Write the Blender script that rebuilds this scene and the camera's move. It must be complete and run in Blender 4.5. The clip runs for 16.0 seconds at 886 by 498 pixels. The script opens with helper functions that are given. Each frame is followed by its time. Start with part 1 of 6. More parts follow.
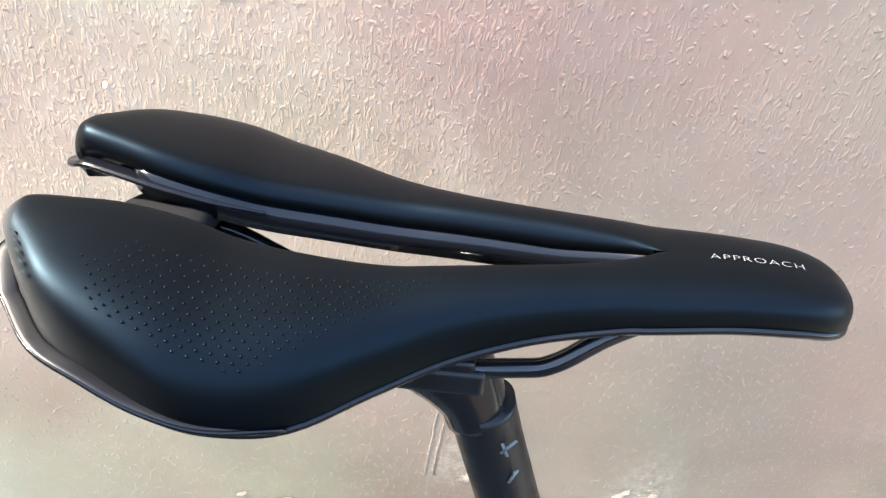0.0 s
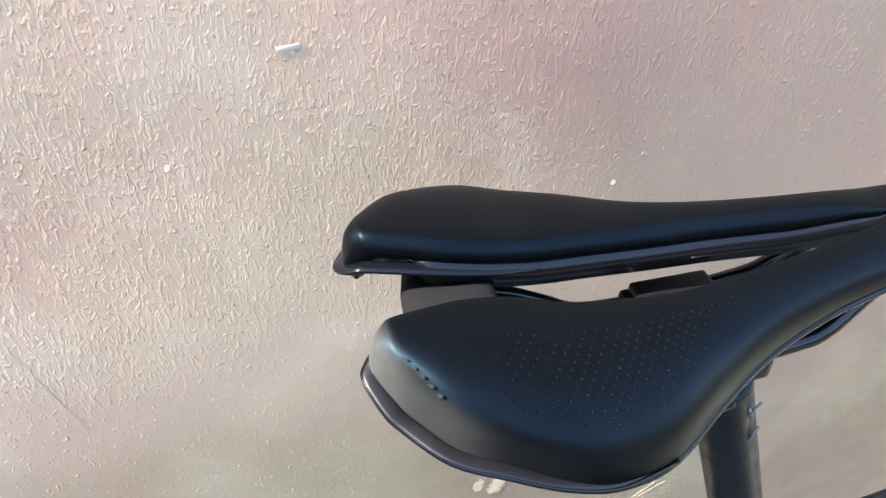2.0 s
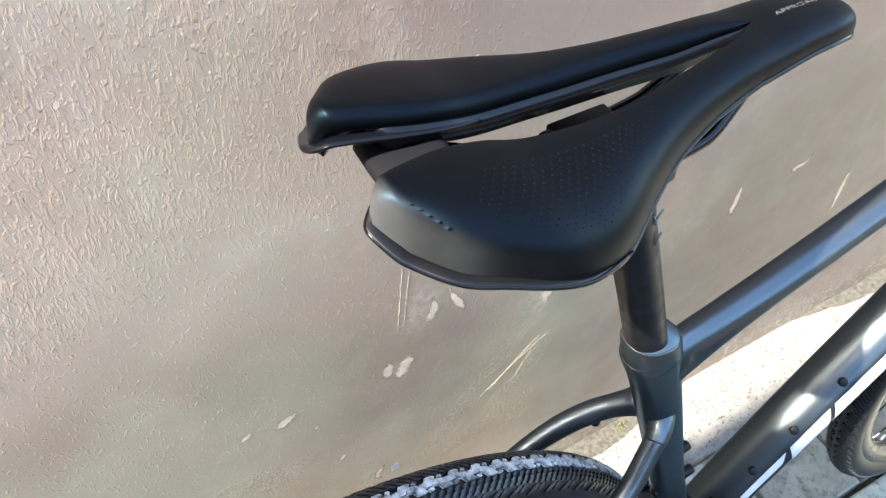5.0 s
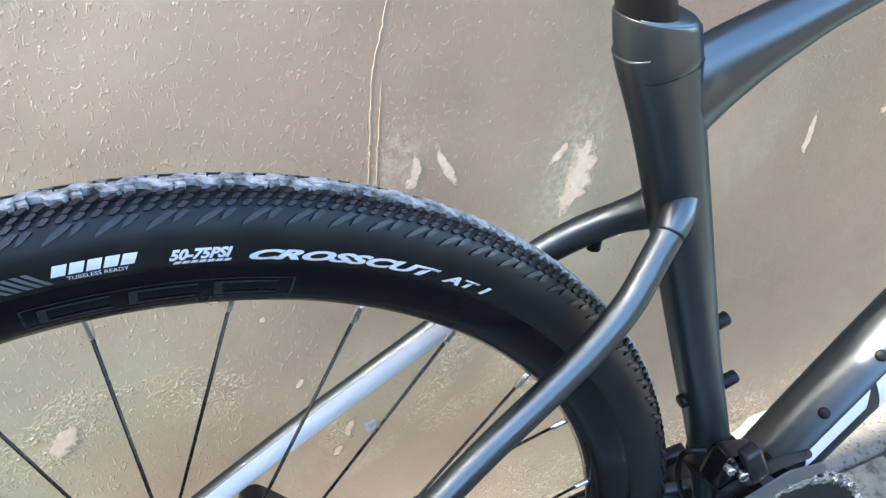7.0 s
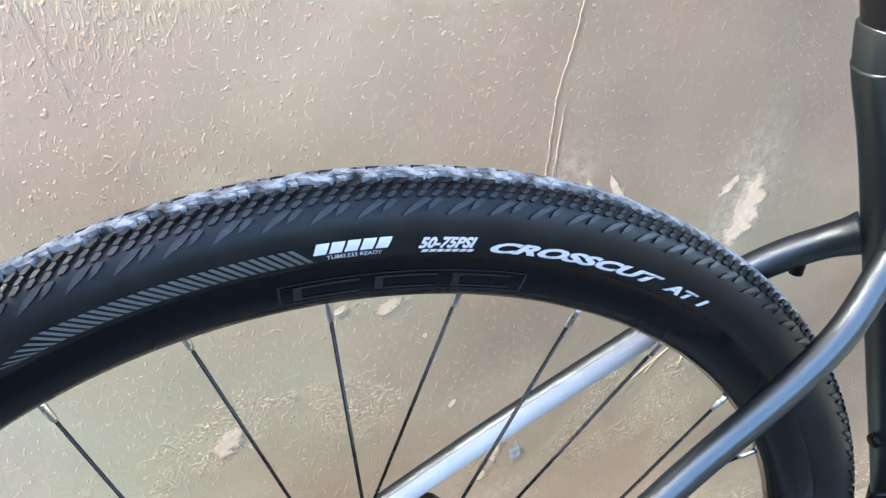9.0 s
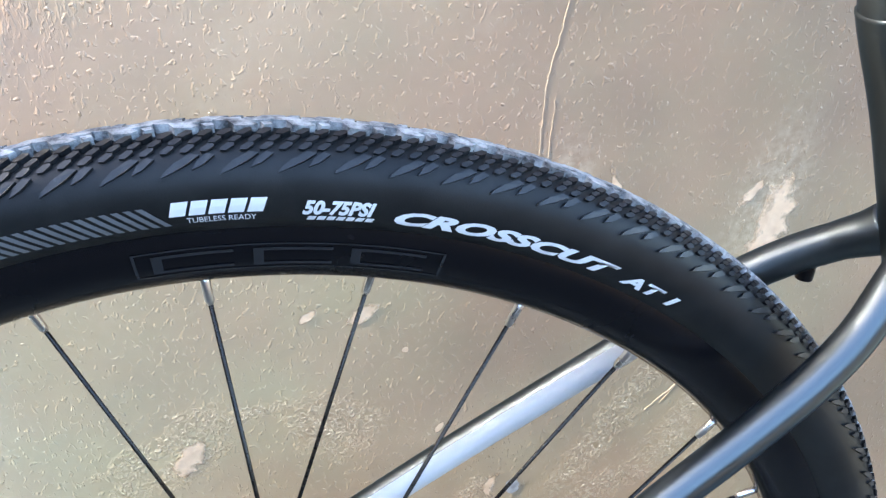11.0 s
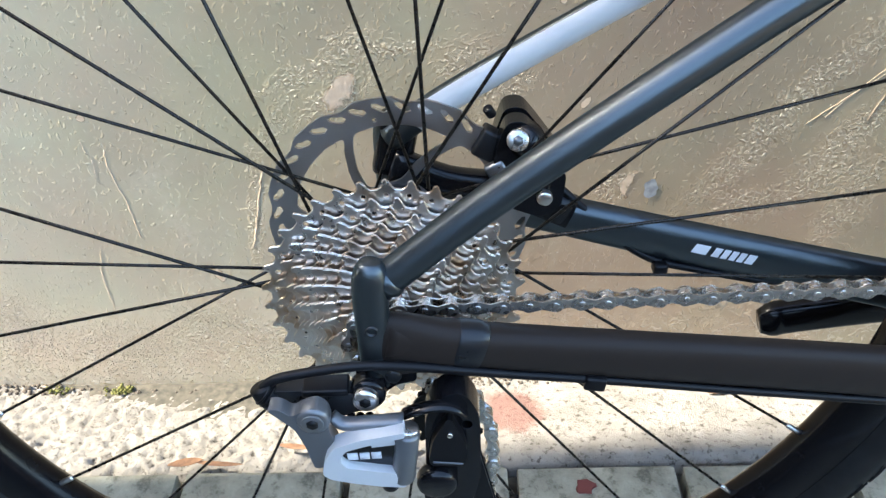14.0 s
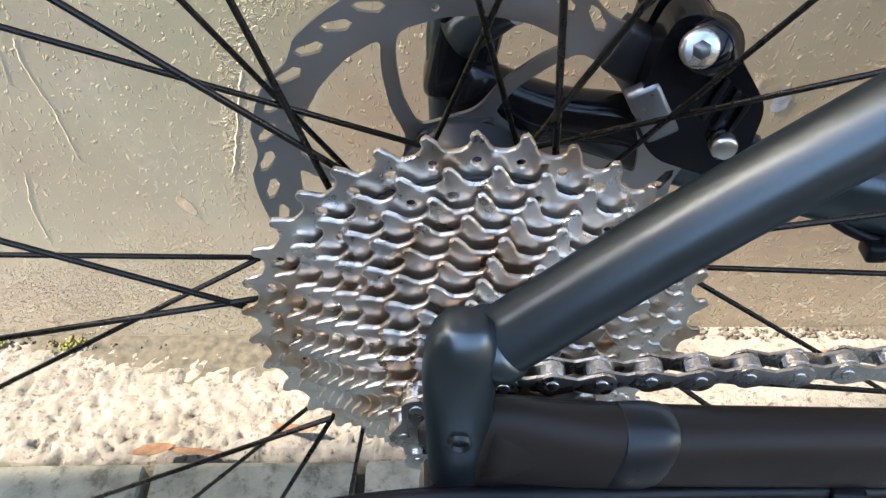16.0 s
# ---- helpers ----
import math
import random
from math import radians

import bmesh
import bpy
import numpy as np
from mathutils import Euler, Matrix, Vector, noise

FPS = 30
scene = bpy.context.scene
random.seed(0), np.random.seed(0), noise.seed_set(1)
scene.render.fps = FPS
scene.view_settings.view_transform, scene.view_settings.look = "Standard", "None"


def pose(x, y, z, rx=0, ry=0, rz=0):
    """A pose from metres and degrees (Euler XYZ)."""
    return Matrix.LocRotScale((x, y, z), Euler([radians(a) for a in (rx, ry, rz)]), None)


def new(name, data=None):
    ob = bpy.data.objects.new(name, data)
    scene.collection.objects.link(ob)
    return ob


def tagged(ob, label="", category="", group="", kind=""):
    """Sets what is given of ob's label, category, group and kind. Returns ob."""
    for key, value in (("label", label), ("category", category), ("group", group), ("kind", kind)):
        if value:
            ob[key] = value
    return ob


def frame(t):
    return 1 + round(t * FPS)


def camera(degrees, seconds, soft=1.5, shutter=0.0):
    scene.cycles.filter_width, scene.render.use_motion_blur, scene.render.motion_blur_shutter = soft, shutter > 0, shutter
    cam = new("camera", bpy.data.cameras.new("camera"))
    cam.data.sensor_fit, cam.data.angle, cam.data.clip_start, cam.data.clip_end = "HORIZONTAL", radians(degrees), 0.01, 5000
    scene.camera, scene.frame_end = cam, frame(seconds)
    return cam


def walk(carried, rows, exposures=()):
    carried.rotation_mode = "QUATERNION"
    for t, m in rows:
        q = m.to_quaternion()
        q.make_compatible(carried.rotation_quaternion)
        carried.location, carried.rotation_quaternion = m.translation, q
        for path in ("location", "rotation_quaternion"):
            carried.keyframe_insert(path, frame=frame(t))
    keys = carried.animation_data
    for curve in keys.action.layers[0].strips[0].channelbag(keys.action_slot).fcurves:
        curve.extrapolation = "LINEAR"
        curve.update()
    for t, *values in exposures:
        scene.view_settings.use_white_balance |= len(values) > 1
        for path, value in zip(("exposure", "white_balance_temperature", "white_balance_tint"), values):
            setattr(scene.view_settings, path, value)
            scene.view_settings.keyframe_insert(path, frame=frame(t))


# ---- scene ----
# ---- camera and its walk ----
cam = camera(54.9, 16.0, soft=1.35)
# seconds, eye x y z, yaw, pitch, roll
ROWS = [
    (0, 0.2344, -0.1692, 1.1486, 1.36, -40.48, 3.76),
    (0.5, 0.2241, -0.1812, 1.1709, 2.60, -41.93, 4.31),
    (1, 0.2255, -0.1897, 1.1861, 3.66, -42.17, 3.47),
    (1.5, 0.1792, -0.1832, 1.2002, 3.23, -42.70, 1.34),
    (2, 0.0731, -0.1426, 1.1849, -13.53, -43.80, -1.24),
    (2.5, 0.0548, -0.1204, 1.1721, -25.86, -47.96, -1.54),
    (3, 0.0470, -0.1095, 1.1543, -28.12, -51.12, -2.51),
    (3.2, 0.0405, -0.1042, 1.1548, -29.11, -51.30, -2.08),
    (5.3, -0.0164, -0.1953, 1.1974, -31.95, -48.14, 1.88),
    (5.5, -0.0281, -0.2538, 1.1777, -31.04, -45.86, 2.92),
    (6, -0.0137, -0.3219, 1.1027, -29.03, -45.03, 3.41),
    (6.5, 0.0260, -0.2985, 0.9927, -27.81, -42.30, 2.30),
    (7, 0.0501, -0.2623, 0.8875, -23.37, -38.39, -0.24),
    (7.5, 0.0394, -0.2454, 0.8734, -19.91, -35.87, -1.33),
    (8, 0.0159, -0.2500, 0.8719, -18.47, -35.65, -1.73),
    (8.5, -0.0067, -0.2563, 0.8739, -17.14, -35.58, -2.01),
    (8.7, -0.0179, -0.2548, 0.8736, -16.63, -35.48, -1.79),
    (10.8, 0.0302, -0.2565, 0.8293, -12.36, -31.76, -2.85),
    (11, 0.0529, -0.2326, 0.8136, -10.96, -32.41, -2.86),
    (11.5, 0.1089, -0.2838, 0.7964, -5.13, -32.29, -2.86),
    (12, 0.1328, -0.3893, 0.7948, 0.82, -26.90, -1.46),
    (12.5, 0.1164, -0.4147, 0.7840, 0.63, -26.17, -1.17),
    (13, 0.1039, -0.4130, 0.7539, 0.51, -26.05, -1.30),
    (13.5, 0.0859, -0.3886, 0.6980, 1.79, -32.33, -2.53),
    (14, 0.0355, -0.3333, 0.6578, 1.39, -39.27, -2.15),
    (14.5, -0.0080, -0.2530, 0.6146, 1.62, -43.27, -1.34),
    (15, -0.0080, -0.1853, 0.5758, 4.67, -45.68, -4.84),
    (15.5, -0.0036, -0.1539, 0.5545, 0.83, -47.52, -0.90),
    (16, -0.0077, -0.1537, 0.5586, 0.56, -47.62, -1.16),
]
walk(cam, [(t, pose(x, y, z, 90 + pitch, 0, yaw) @ pose(0, 0, 0, 0, 0, roll)) for t, x, y, z, yaw, pitch, roll in ROWS], ((0.0, 3.74, 7300, 9), (0.5, 3.60, 7100, 9), (1.0, 3.56, 7000, 10), (1.5, 3.52, 7100, 10), (2.4, 3.36, 7000, 10), (3.0, 3.36, 6950, 10), (6.0, 3.20, 7000, 7), (7.0, 3.36, 7000, 8), (7.5, 3.50, 7000, 9), (8.2, 3.42, 7000, 9), (11.5, 3.48, 7100, 10), (12.5, 3.58, 7200, 11), (13.4, 3.42, 7200, 9), (14.0, 3.08, 7300, 8), (16.0, 3.02, 7900, 11)))

# ---- light ----
SUN_TO = Vector((-0.667, -0.0415, 0.743)).normalized()      # towards the sun
world = bpy.data.worlds.new("world")
scene.world = world
world.use_nodes = True
wn, wl = world.node_tree.nodes, world.node_tree.links
sky = wn.new("ShaderNodeTexSky")
sky.sky_type, sky.sun_disc = "NISHITA", False
sky.sun_elevation = math.asin(SUN_TO.z)
sky.sun_rotation = math.atan2(SUN_TO.x, SUN_TO.y)
sky.dust_density, sky.ozone_density = 0.8, 2.0
vivid = wn.new("ShaderNodeHueSaturation")
vivid.inputs["Saturation"].default_value = 1.05
wl.new(sky.outputs["Color"], vivid.inputs["Color"])
wl.new(vivid.outputs["Color"], wn["Background"].inputs["Color"])
wn["Background"].inputs["Strength"].default_value = 0.15
sun_data = bpy.data.lights.new("sun", "SUN")
sun_data.energy, sun_data.angle, sun_data.color = 2.75, radians(0.6), (1.0, 0.95, 0.88)
sun = new("sun", sun_data)
sun.matrix_world = SUN_TO.to_track_quat("Z", "Y").to_matrix().to_4x4()

# ---- materials ----
def material(name, colour, rough=0.5, metal=0.0, spec=0.5, coat=0.0, coat_rough=0.1):
    m = bpy.data.materials.new(name)
    m.use_nodes = True
    b = m.node_tree.nodes["Principled BSDF"]
    b.inputs["Base Color"].default_value = (*colour, 1)
    b.inputs["Roughness"].default_value = rough
    b.inputs["Metallic"].default_value = metal
    b.inputs["Specular IOR Level"].default_value = spec
    b.inputs["Coat Weight"].default_value = coat
    b.inputs["Coat Roughness"].default_value = coat_rough
    return m


def nodes_of(m):
    return m.node_tree.nodes, m.node_tree.links, m.node_tree.nodes["Principled BSDF"]


def noise_node(m, scale, detail=4.0, rough=0.55, coord="Object", stretch=None, distort=0.0):
    n, l, _ = nodes_of(m)
    tc = n.new("ShaderNodeTexCoord")
    t = n.new("ShaderNodeTexNoise")
    t.inputs["Scale"].default_value, t.inputs["Detail"].default_value, t.inputs["Roughness"].default_value = scale, detail, rough
    t.inputs["Distortion"].default_value = distort
    if stretch:
        mp = n.new("ShaderNodeMapping")
        mp.inputs["Scale"].default_value = stretch
        l.new(tc.outputs[coord], mp.inputs["Vector"])
        l.new(mp.outputs["Vector"], t.inputs["Vector"])
    else:
        l.new(tc.outputs[coord], t.inputs["Vector"])
    return t.outputs["Fac"]


def ramp(m, fac, stops):
    n, l, _ = nodes_of(m)
    r = n.new("ShaderNodeValToRGB")
    while len(r.color_ramp.elements) < len(stops):
        r.color_ramp.elements.new(0.5)
    for e, (p, c) in zip(r.color_ramp.elements, stops):
        e.position, e.color = p, (*c, 1) if len(c) == 3 else c
    l.new(fac, r.inputs["Fac"])
    return r.outputs["Color"]


def mix(m, fac, a, b, blend="MIX"):
    n, l, _ = nodes_of(m)
    x = n.new("ShaderNodeMix")
    x.data_type, x.blend_type = "RGBA", blend
    for sock, v in ((x.inputs["Factor"], fac), (x.inputs["A"], a), (x.inputs["B"], b)):
        if isinstance(v, (int, float)):
            sock.default_value = v
        elif isinstance(v, tuple):
            sock.default_value = (*v, 1)
        else:
            l.new(v, sock)
    return x.outputs["Result"]


def bump(m, height, strength=0.3, distance=0.001, after=None):
    n, l, b = nodes_of(m)
    x = n.new("ShaderNodeBump")
    x.inputs["Strength"].default_value, x.inputs["Distance"].default_value = strength, distance
    l.new(height, x.inputs["Height"])
    if after is not None:
        l.new(after, x.inputs["Normal"])
    return x.outputs["Normal"]


def link_in(m, name, out):
    m.node_tree.links.new(out, m.node_tree.nodes["Principled BSDF"].inputs[name])


def scatter(m, scale_rough=60, amount=0.15, base=None, fine=900, grain=0.12):
    """Two scales of small change in roughness and a fine grain on a plain material."""
    n, l, b = nodes_of(m)
    r0 = b.inputs["Roughness"].default_value
    f = noise_node(m, scale_rough)
    c = ramp(m, f, [(0.3, (max(r0 - amount, 0.03),) * 3), (0.7, (min(r0 + amount, 1.0),) * 3)])
    link_in(m, "Roughness", c)
    g = noise_node(m, fine, 2.0)
    link_in(m, "Normal", bump(m, g, grain, 0.0002))
    return m


M = {}
M["frame"] = scatter(material("frame_paint", (0.094, 0.109, 0.116), 0.32, 0.9, 0.4, 0.06, 0.2), 45, 0.04, fine=2500, grain=0.08)
M["frame"].node_tree.nodes["Principled BSDF"].inputs["Specular Tint"].default_value = (0.35, 0.45, 0.55, 1)
M["frame_gloss"] = material("frame_decal_and_highlight", (0.62, 0.62, 0.60), 0.42, 0.0, 0.5, 0.2, 0.2)
M["black_gloss"] = scatter(material("black_gloss", (0.006, 0.006, 0.007), 0.16, 0.0, 0.3), 60, 0.06)
M["black_matt"] = scatter(material("black_matt", (0.005, 0.005, 0.006), 0.40, 0.0, 0.22), 80, 0.1)
M["black_alu"] = scatter(material("black_aluminium", (0.020, 0.021, 0.023), 0.34, 0.4), 60, 0.1)
M["grey_alu"] = scatter(material("grey_aluminium", (0.22, 0.23, 0.24), 0.36, 0.85), 90, 0.1)
M["silver"] = scatter(material("silver_metal", (0.67, 0.65, 0.625), 0.27, 1.0), 40, 0.04)
M["steel"] = scatter(material("polished_steel", (0.70, 0.69, 0.67), 0.18, 1.0), 150, 0.08)
M["white_ink"] = material("white_ink", (0.72, 0.73, 0.74), 0.5)
M["blue_ink"] = material("dark_blue_ink", (0.006, 0.014, 0.020), 0.8, 0, 0.1)
M["grey_ink"] = material("grey_ink", (0.11, 0.115, 0.12), 0.6)
M["spoke"] = scatter(material("spoke_black", (0.030, 0.026, 0.022), 0.28, 0.7), 200, 0.08)
M["rim"] = scatter(material("rim_black", (0.004, 0.004, 0.005), 0.22, 0, 0.2), 30, 0.08, fine=1800)
M["rubber"] = material("tyre_rubber", (0.012, 0.012, 0.013), 0.44, 0, 0.26)
f = noise_node(M["rubber"], 70, 5)
link_in(M["rubber"], "Base Color", ramp(M["rubber"], f, [(0.35, (0.006, 0.0064, 0.0066)), (0.75, (0.014, 0.0145, 0.0145))]))
link_in(M["rubber"], "Normal", bump(M["rubber"], noise_node(M["rubber"], 1500, 3), 0.18, 0.0003))
M["protector"] = scatter(material("stay_protector", (0.024, 0.018, 0.015), 0.42, 0, 0.14), 60, 0.08)
M["knob"] = material("knob_rubber", (0.016, 0.016, 0.017), 0.42, 0, 0.45)
link_in(M["knob"], "Base Color", ramp(M["knob"], noise_node(M["knob"], 160, 5, 0.7), [(0.42, (0.009, 0.0095, 0.0105)), (0.60, (0.018, 0.0186, 0.020)), (0.80, (0.045, 0.045, 0.046))]))
M["tread"] = material("dusty_tread", (0.03, 0.03, 0.03), 0.6)
f = noise_node(M["tread"], 110, 6, 0.72)
link_in(M["tread"], "Base Color", ramp(M["tread"], f, [(0.36, (0.04, 0.04, 0.041)), (0.46, (0.20, 0.20, 0.20)), (0.62, (0.46, 0.46, 0.45))]))
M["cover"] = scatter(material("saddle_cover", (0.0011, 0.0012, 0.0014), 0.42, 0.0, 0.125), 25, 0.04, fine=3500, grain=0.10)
# blue tint on the gloss stands in for reflected sky
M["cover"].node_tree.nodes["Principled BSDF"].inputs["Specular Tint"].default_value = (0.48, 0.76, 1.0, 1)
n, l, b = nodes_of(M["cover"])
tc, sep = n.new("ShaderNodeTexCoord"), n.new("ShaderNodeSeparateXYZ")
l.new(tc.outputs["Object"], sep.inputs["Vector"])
# stronger gloss at the tail to bring out a highlight there
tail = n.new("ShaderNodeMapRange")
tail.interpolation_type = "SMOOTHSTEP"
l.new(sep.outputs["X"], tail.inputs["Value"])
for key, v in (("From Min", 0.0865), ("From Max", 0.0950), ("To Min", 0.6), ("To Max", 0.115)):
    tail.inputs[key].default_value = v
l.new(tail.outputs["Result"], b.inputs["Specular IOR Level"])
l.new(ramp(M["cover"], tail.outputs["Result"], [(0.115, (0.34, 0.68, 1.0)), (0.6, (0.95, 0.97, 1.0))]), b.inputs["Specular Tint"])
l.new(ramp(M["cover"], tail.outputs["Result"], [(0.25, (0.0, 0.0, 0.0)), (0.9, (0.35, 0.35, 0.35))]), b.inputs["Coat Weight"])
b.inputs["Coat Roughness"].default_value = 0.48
# sun highlight on the near tail rim, put into the base colour
mp, ln, glint_rim = n.new("ShaderNodeMapping"), n.new("ShaderNodeVectorMath"), n.new("ShaderNodeMapRange")
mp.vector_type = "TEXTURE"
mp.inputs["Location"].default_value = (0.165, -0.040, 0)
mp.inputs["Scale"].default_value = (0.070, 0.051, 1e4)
ln.operation, glint_rim.interpolation_type = "LENGTH", "SMOOTHSTEP"
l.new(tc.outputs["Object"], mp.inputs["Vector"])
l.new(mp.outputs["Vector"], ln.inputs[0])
l.new(ln.outputs["Value"], glint_rim.inputs["Value"])
glint_rim.inputs["From Min"].default_value, glint_rim.inputs["From Max"].default_value = 0.94, 1.08
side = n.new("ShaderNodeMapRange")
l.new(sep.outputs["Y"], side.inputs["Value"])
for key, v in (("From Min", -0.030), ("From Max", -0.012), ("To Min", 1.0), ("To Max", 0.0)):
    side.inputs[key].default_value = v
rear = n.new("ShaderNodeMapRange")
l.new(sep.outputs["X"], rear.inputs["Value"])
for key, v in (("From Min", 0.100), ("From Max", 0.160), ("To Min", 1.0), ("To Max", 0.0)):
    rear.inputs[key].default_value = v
glint = mix(M["cover"], 1.0, glint_rim.outputs["Result"], mix(M["cover"], 1.0, side.outputs["Result"], rear.outputs["Result"], "MULTIPLY"), "MULTIPLY")
glint = mix(M["cover"], 0.35, glint, mix(M["cover"], 1.0, glint, noise_node(M["cover"], 160, 4), "MULTIPLY"))
link_in(M["cover"], "Base Color", mix(M["cover"], glint, (0.0011, 0.0012, 0.0014), (0.060, 0.062, 0.063)))
M["shell"] = scatter(material("saddle_shell", (0.003, 0.0035, 0.005), 0.20, 0.0, 0.22), 60, 0.05)

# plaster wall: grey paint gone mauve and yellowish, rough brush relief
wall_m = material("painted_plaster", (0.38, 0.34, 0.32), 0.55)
# light falloff along the wall put into the paint: paler, yellower to the rear and low down, mauve ahead and higher up,
# in drifting patches
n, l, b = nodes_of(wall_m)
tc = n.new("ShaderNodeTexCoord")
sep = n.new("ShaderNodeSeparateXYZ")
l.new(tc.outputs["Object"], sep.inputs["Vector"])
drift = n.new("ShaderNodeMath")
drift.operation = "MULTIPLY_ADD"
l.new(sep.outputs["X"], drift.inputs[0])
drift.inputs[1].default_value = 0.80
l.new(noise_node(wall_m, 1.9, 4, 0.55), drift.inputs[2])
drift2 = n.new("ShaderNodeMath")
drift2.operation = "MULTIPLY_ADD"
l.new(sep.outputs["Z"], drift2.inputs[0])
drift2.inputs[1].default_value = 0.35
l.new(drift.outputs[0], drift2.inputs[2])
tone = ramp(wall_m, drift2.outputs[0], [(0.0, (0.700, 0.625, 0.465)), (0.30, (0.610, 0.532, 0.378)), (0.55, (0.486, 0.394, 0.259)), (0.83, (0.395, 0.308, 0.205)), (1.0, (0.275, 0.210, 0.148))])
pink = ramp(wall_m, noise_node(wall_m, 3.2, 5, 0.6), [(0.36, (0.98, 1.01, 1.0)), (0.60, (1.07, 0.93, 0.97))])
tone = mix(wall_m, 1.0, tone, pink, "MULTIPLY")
mid = noise_node(wall_m, 11, 6, 0.6)
tone = mix(wall_m, 0.30, tone, ramp(wall_m, mid, [(0.3, (0.80, 0.78, 0.77)), (0.7, (1.10, 1.10, 1.06))]), "MULTIPLY")
# rubbed, chalky places
chalk = ramp(wall_m, noise_node(wall_m, 5.5, 8, 0.68, distort=0.4), [(0.56, (0, 0, 0)), (0.72, (0.28, 0.28, 0.28))])
tone = mix(wall_m, chalk, tone, (0.62, 0.56, 0.41))
rosy = ramp(wall_m, sep.outputs["Z"], [(0.45, (0.97, 1.01, 0.99)), (0.85, (1.07, 0.97, 1.0))])
tone = mix(wall_m, 1.0, tone, rosy, "MULTIPLY")
# smooth ground with raised drips high up, scattered specks, and stippled places where old render stands proud
def maths(m, op, a, b=0.0, c=0.0):
    n, l, _ = nodes_of(m)
    x = n.new("ShaderNodeMath")
    x.operation = op
    for sock, v in zip(x.inputs, (a, b, c)):
        if isinstance(v, (int, float)):
            sock.default_value = v
        else:
            l.new(v, sock)
    return x.outputs[0]


def span(m, value, lo, hi, a=0.0, b=1.0):
    n, l, _ = nodes_of(m)
    x = n.new("ShaderNodeMapRange")
    l.new(value, x.inputs["Value"])
    for name, v in (("From Min", lo), ("From Max", hi), ("To Min", a), ("To Max", b)):
        x.inputs[name].default_value = v
    return x.outputs["Result"]


def ellipse(m, cx, cz, length, width, tilt):
    """One inside an ellipse on the wall falling to nought at twice its size; tilt of the long axis from the vertical."""
    n, l, _ = nodes_of(m)
    t, mp, ln = n.new("ShaderNodeTexCoord"), n.new("ShaderNodeMapping"), n.new("ShaderNodeVectorMath")
    mp.vector_type = "TEXTURE"
    mp.inputs["Location"].default_value = (cx, 0, cz)
    mp.inputs["Rotation"].default_value = (0, radians(tilt), 0)
    mp.inputs["Scale"].default_value = (width / 2, 1e4, length / 2)
    ln.operation = "LENGTH"
    l.new(t.outputs["Object"], mp.inputs["Vector"])
    l.new(mp.outputs["Vector"], ln.inputs[0])
    return span(m, ln.outputs["Value"], 0.4, 2.0, 1.0, 0.0)


def dots(m, scale, size, share, stretch=None):
    """Scattered round specks: a share of the cells of a grid holds one."""
    n, l, _ = nodes_of(m)
    t, v = n.new("ShaderNodeTexCoord"), n.new("ShaderNodeTexVoronoi")
    v.inputs["Scale"].default_value = scale
    if stretch:
        mp = n.new("ShaderNodeMapping")
        mp.inputs["Scale"].default_value = stretch
        l.new(t.outputs["Object"], mp.inputs["Vector"])
        l.new(mp.outputs["Vector"], v.inputs["Vector"])
    else:
        l.new(t.outputs["Object"], v.inputs["Vector"])
    sep = n.new("ShaderNodeSeparateColor")
    l.new(v.outputs["Color"], sep.inputs["Color"])
    here = maths(m, "GREATER_THAN", sep.outputs["Red"], 1.0 - share)
    big = maths(m, "MULTIPLY_ADD", sep.outputs["Green"], size, size * 0.5)
    rough_d = maths(m, "MULTIPLY_ADD", maths(m, "SUBTRACT", noise_node(m, scale * 5, 2), 0.5), size * 2.2, v.outputs["Distance"])
    h = maths(m, "SUBTRACT", 1.0, maths(m, "DIVIDE", rough_d, big))
    return maths(m, "MULTIPLY", maths(m, "MAXIMUM", h, 0.0), here)


drift_n = noise_node(wall_m, 4.2, 5, 0.62)
upper = maths(wall_m, "ADD", span(wall_m, sep.outputs["Z"], 0.50, 0.80, -0.22, 0.10), span(wall_m, sep.outputs["X"], 0.15, 0.60, 0.0, -0.16))
where = span(wall_m, maths(wall_m, "ADD", drift_n, upper), 0.44, 0.60, 0.0, 1.0)
worms = span(wall_m, noise_node(wall_m, 200, 2, 0.5, stretch=(1.7, 1, 0.55), distort=0.7), 0.50, 0.70)
beads = noise_node(wall_m, 230, 2, 0.5, stretch=(1.2, 1, 0.75), distort=0.5)
thin = span(wall_m, beads, 0.585, 0.68, 0.0, 1.0)
thick = span(wall_m, beads, 0.55, 0.70)
relief = maths(wall_m, "MAXIMUM", maths(wall_m, "MULTIPLY", maths(wall_m, "MAXIMUM", worms, thick), where), maths(wall_m, "MULTIPLY", thin, span(wall_m, drift_n, 0.34, 0.52, 0.40, 1.0)))
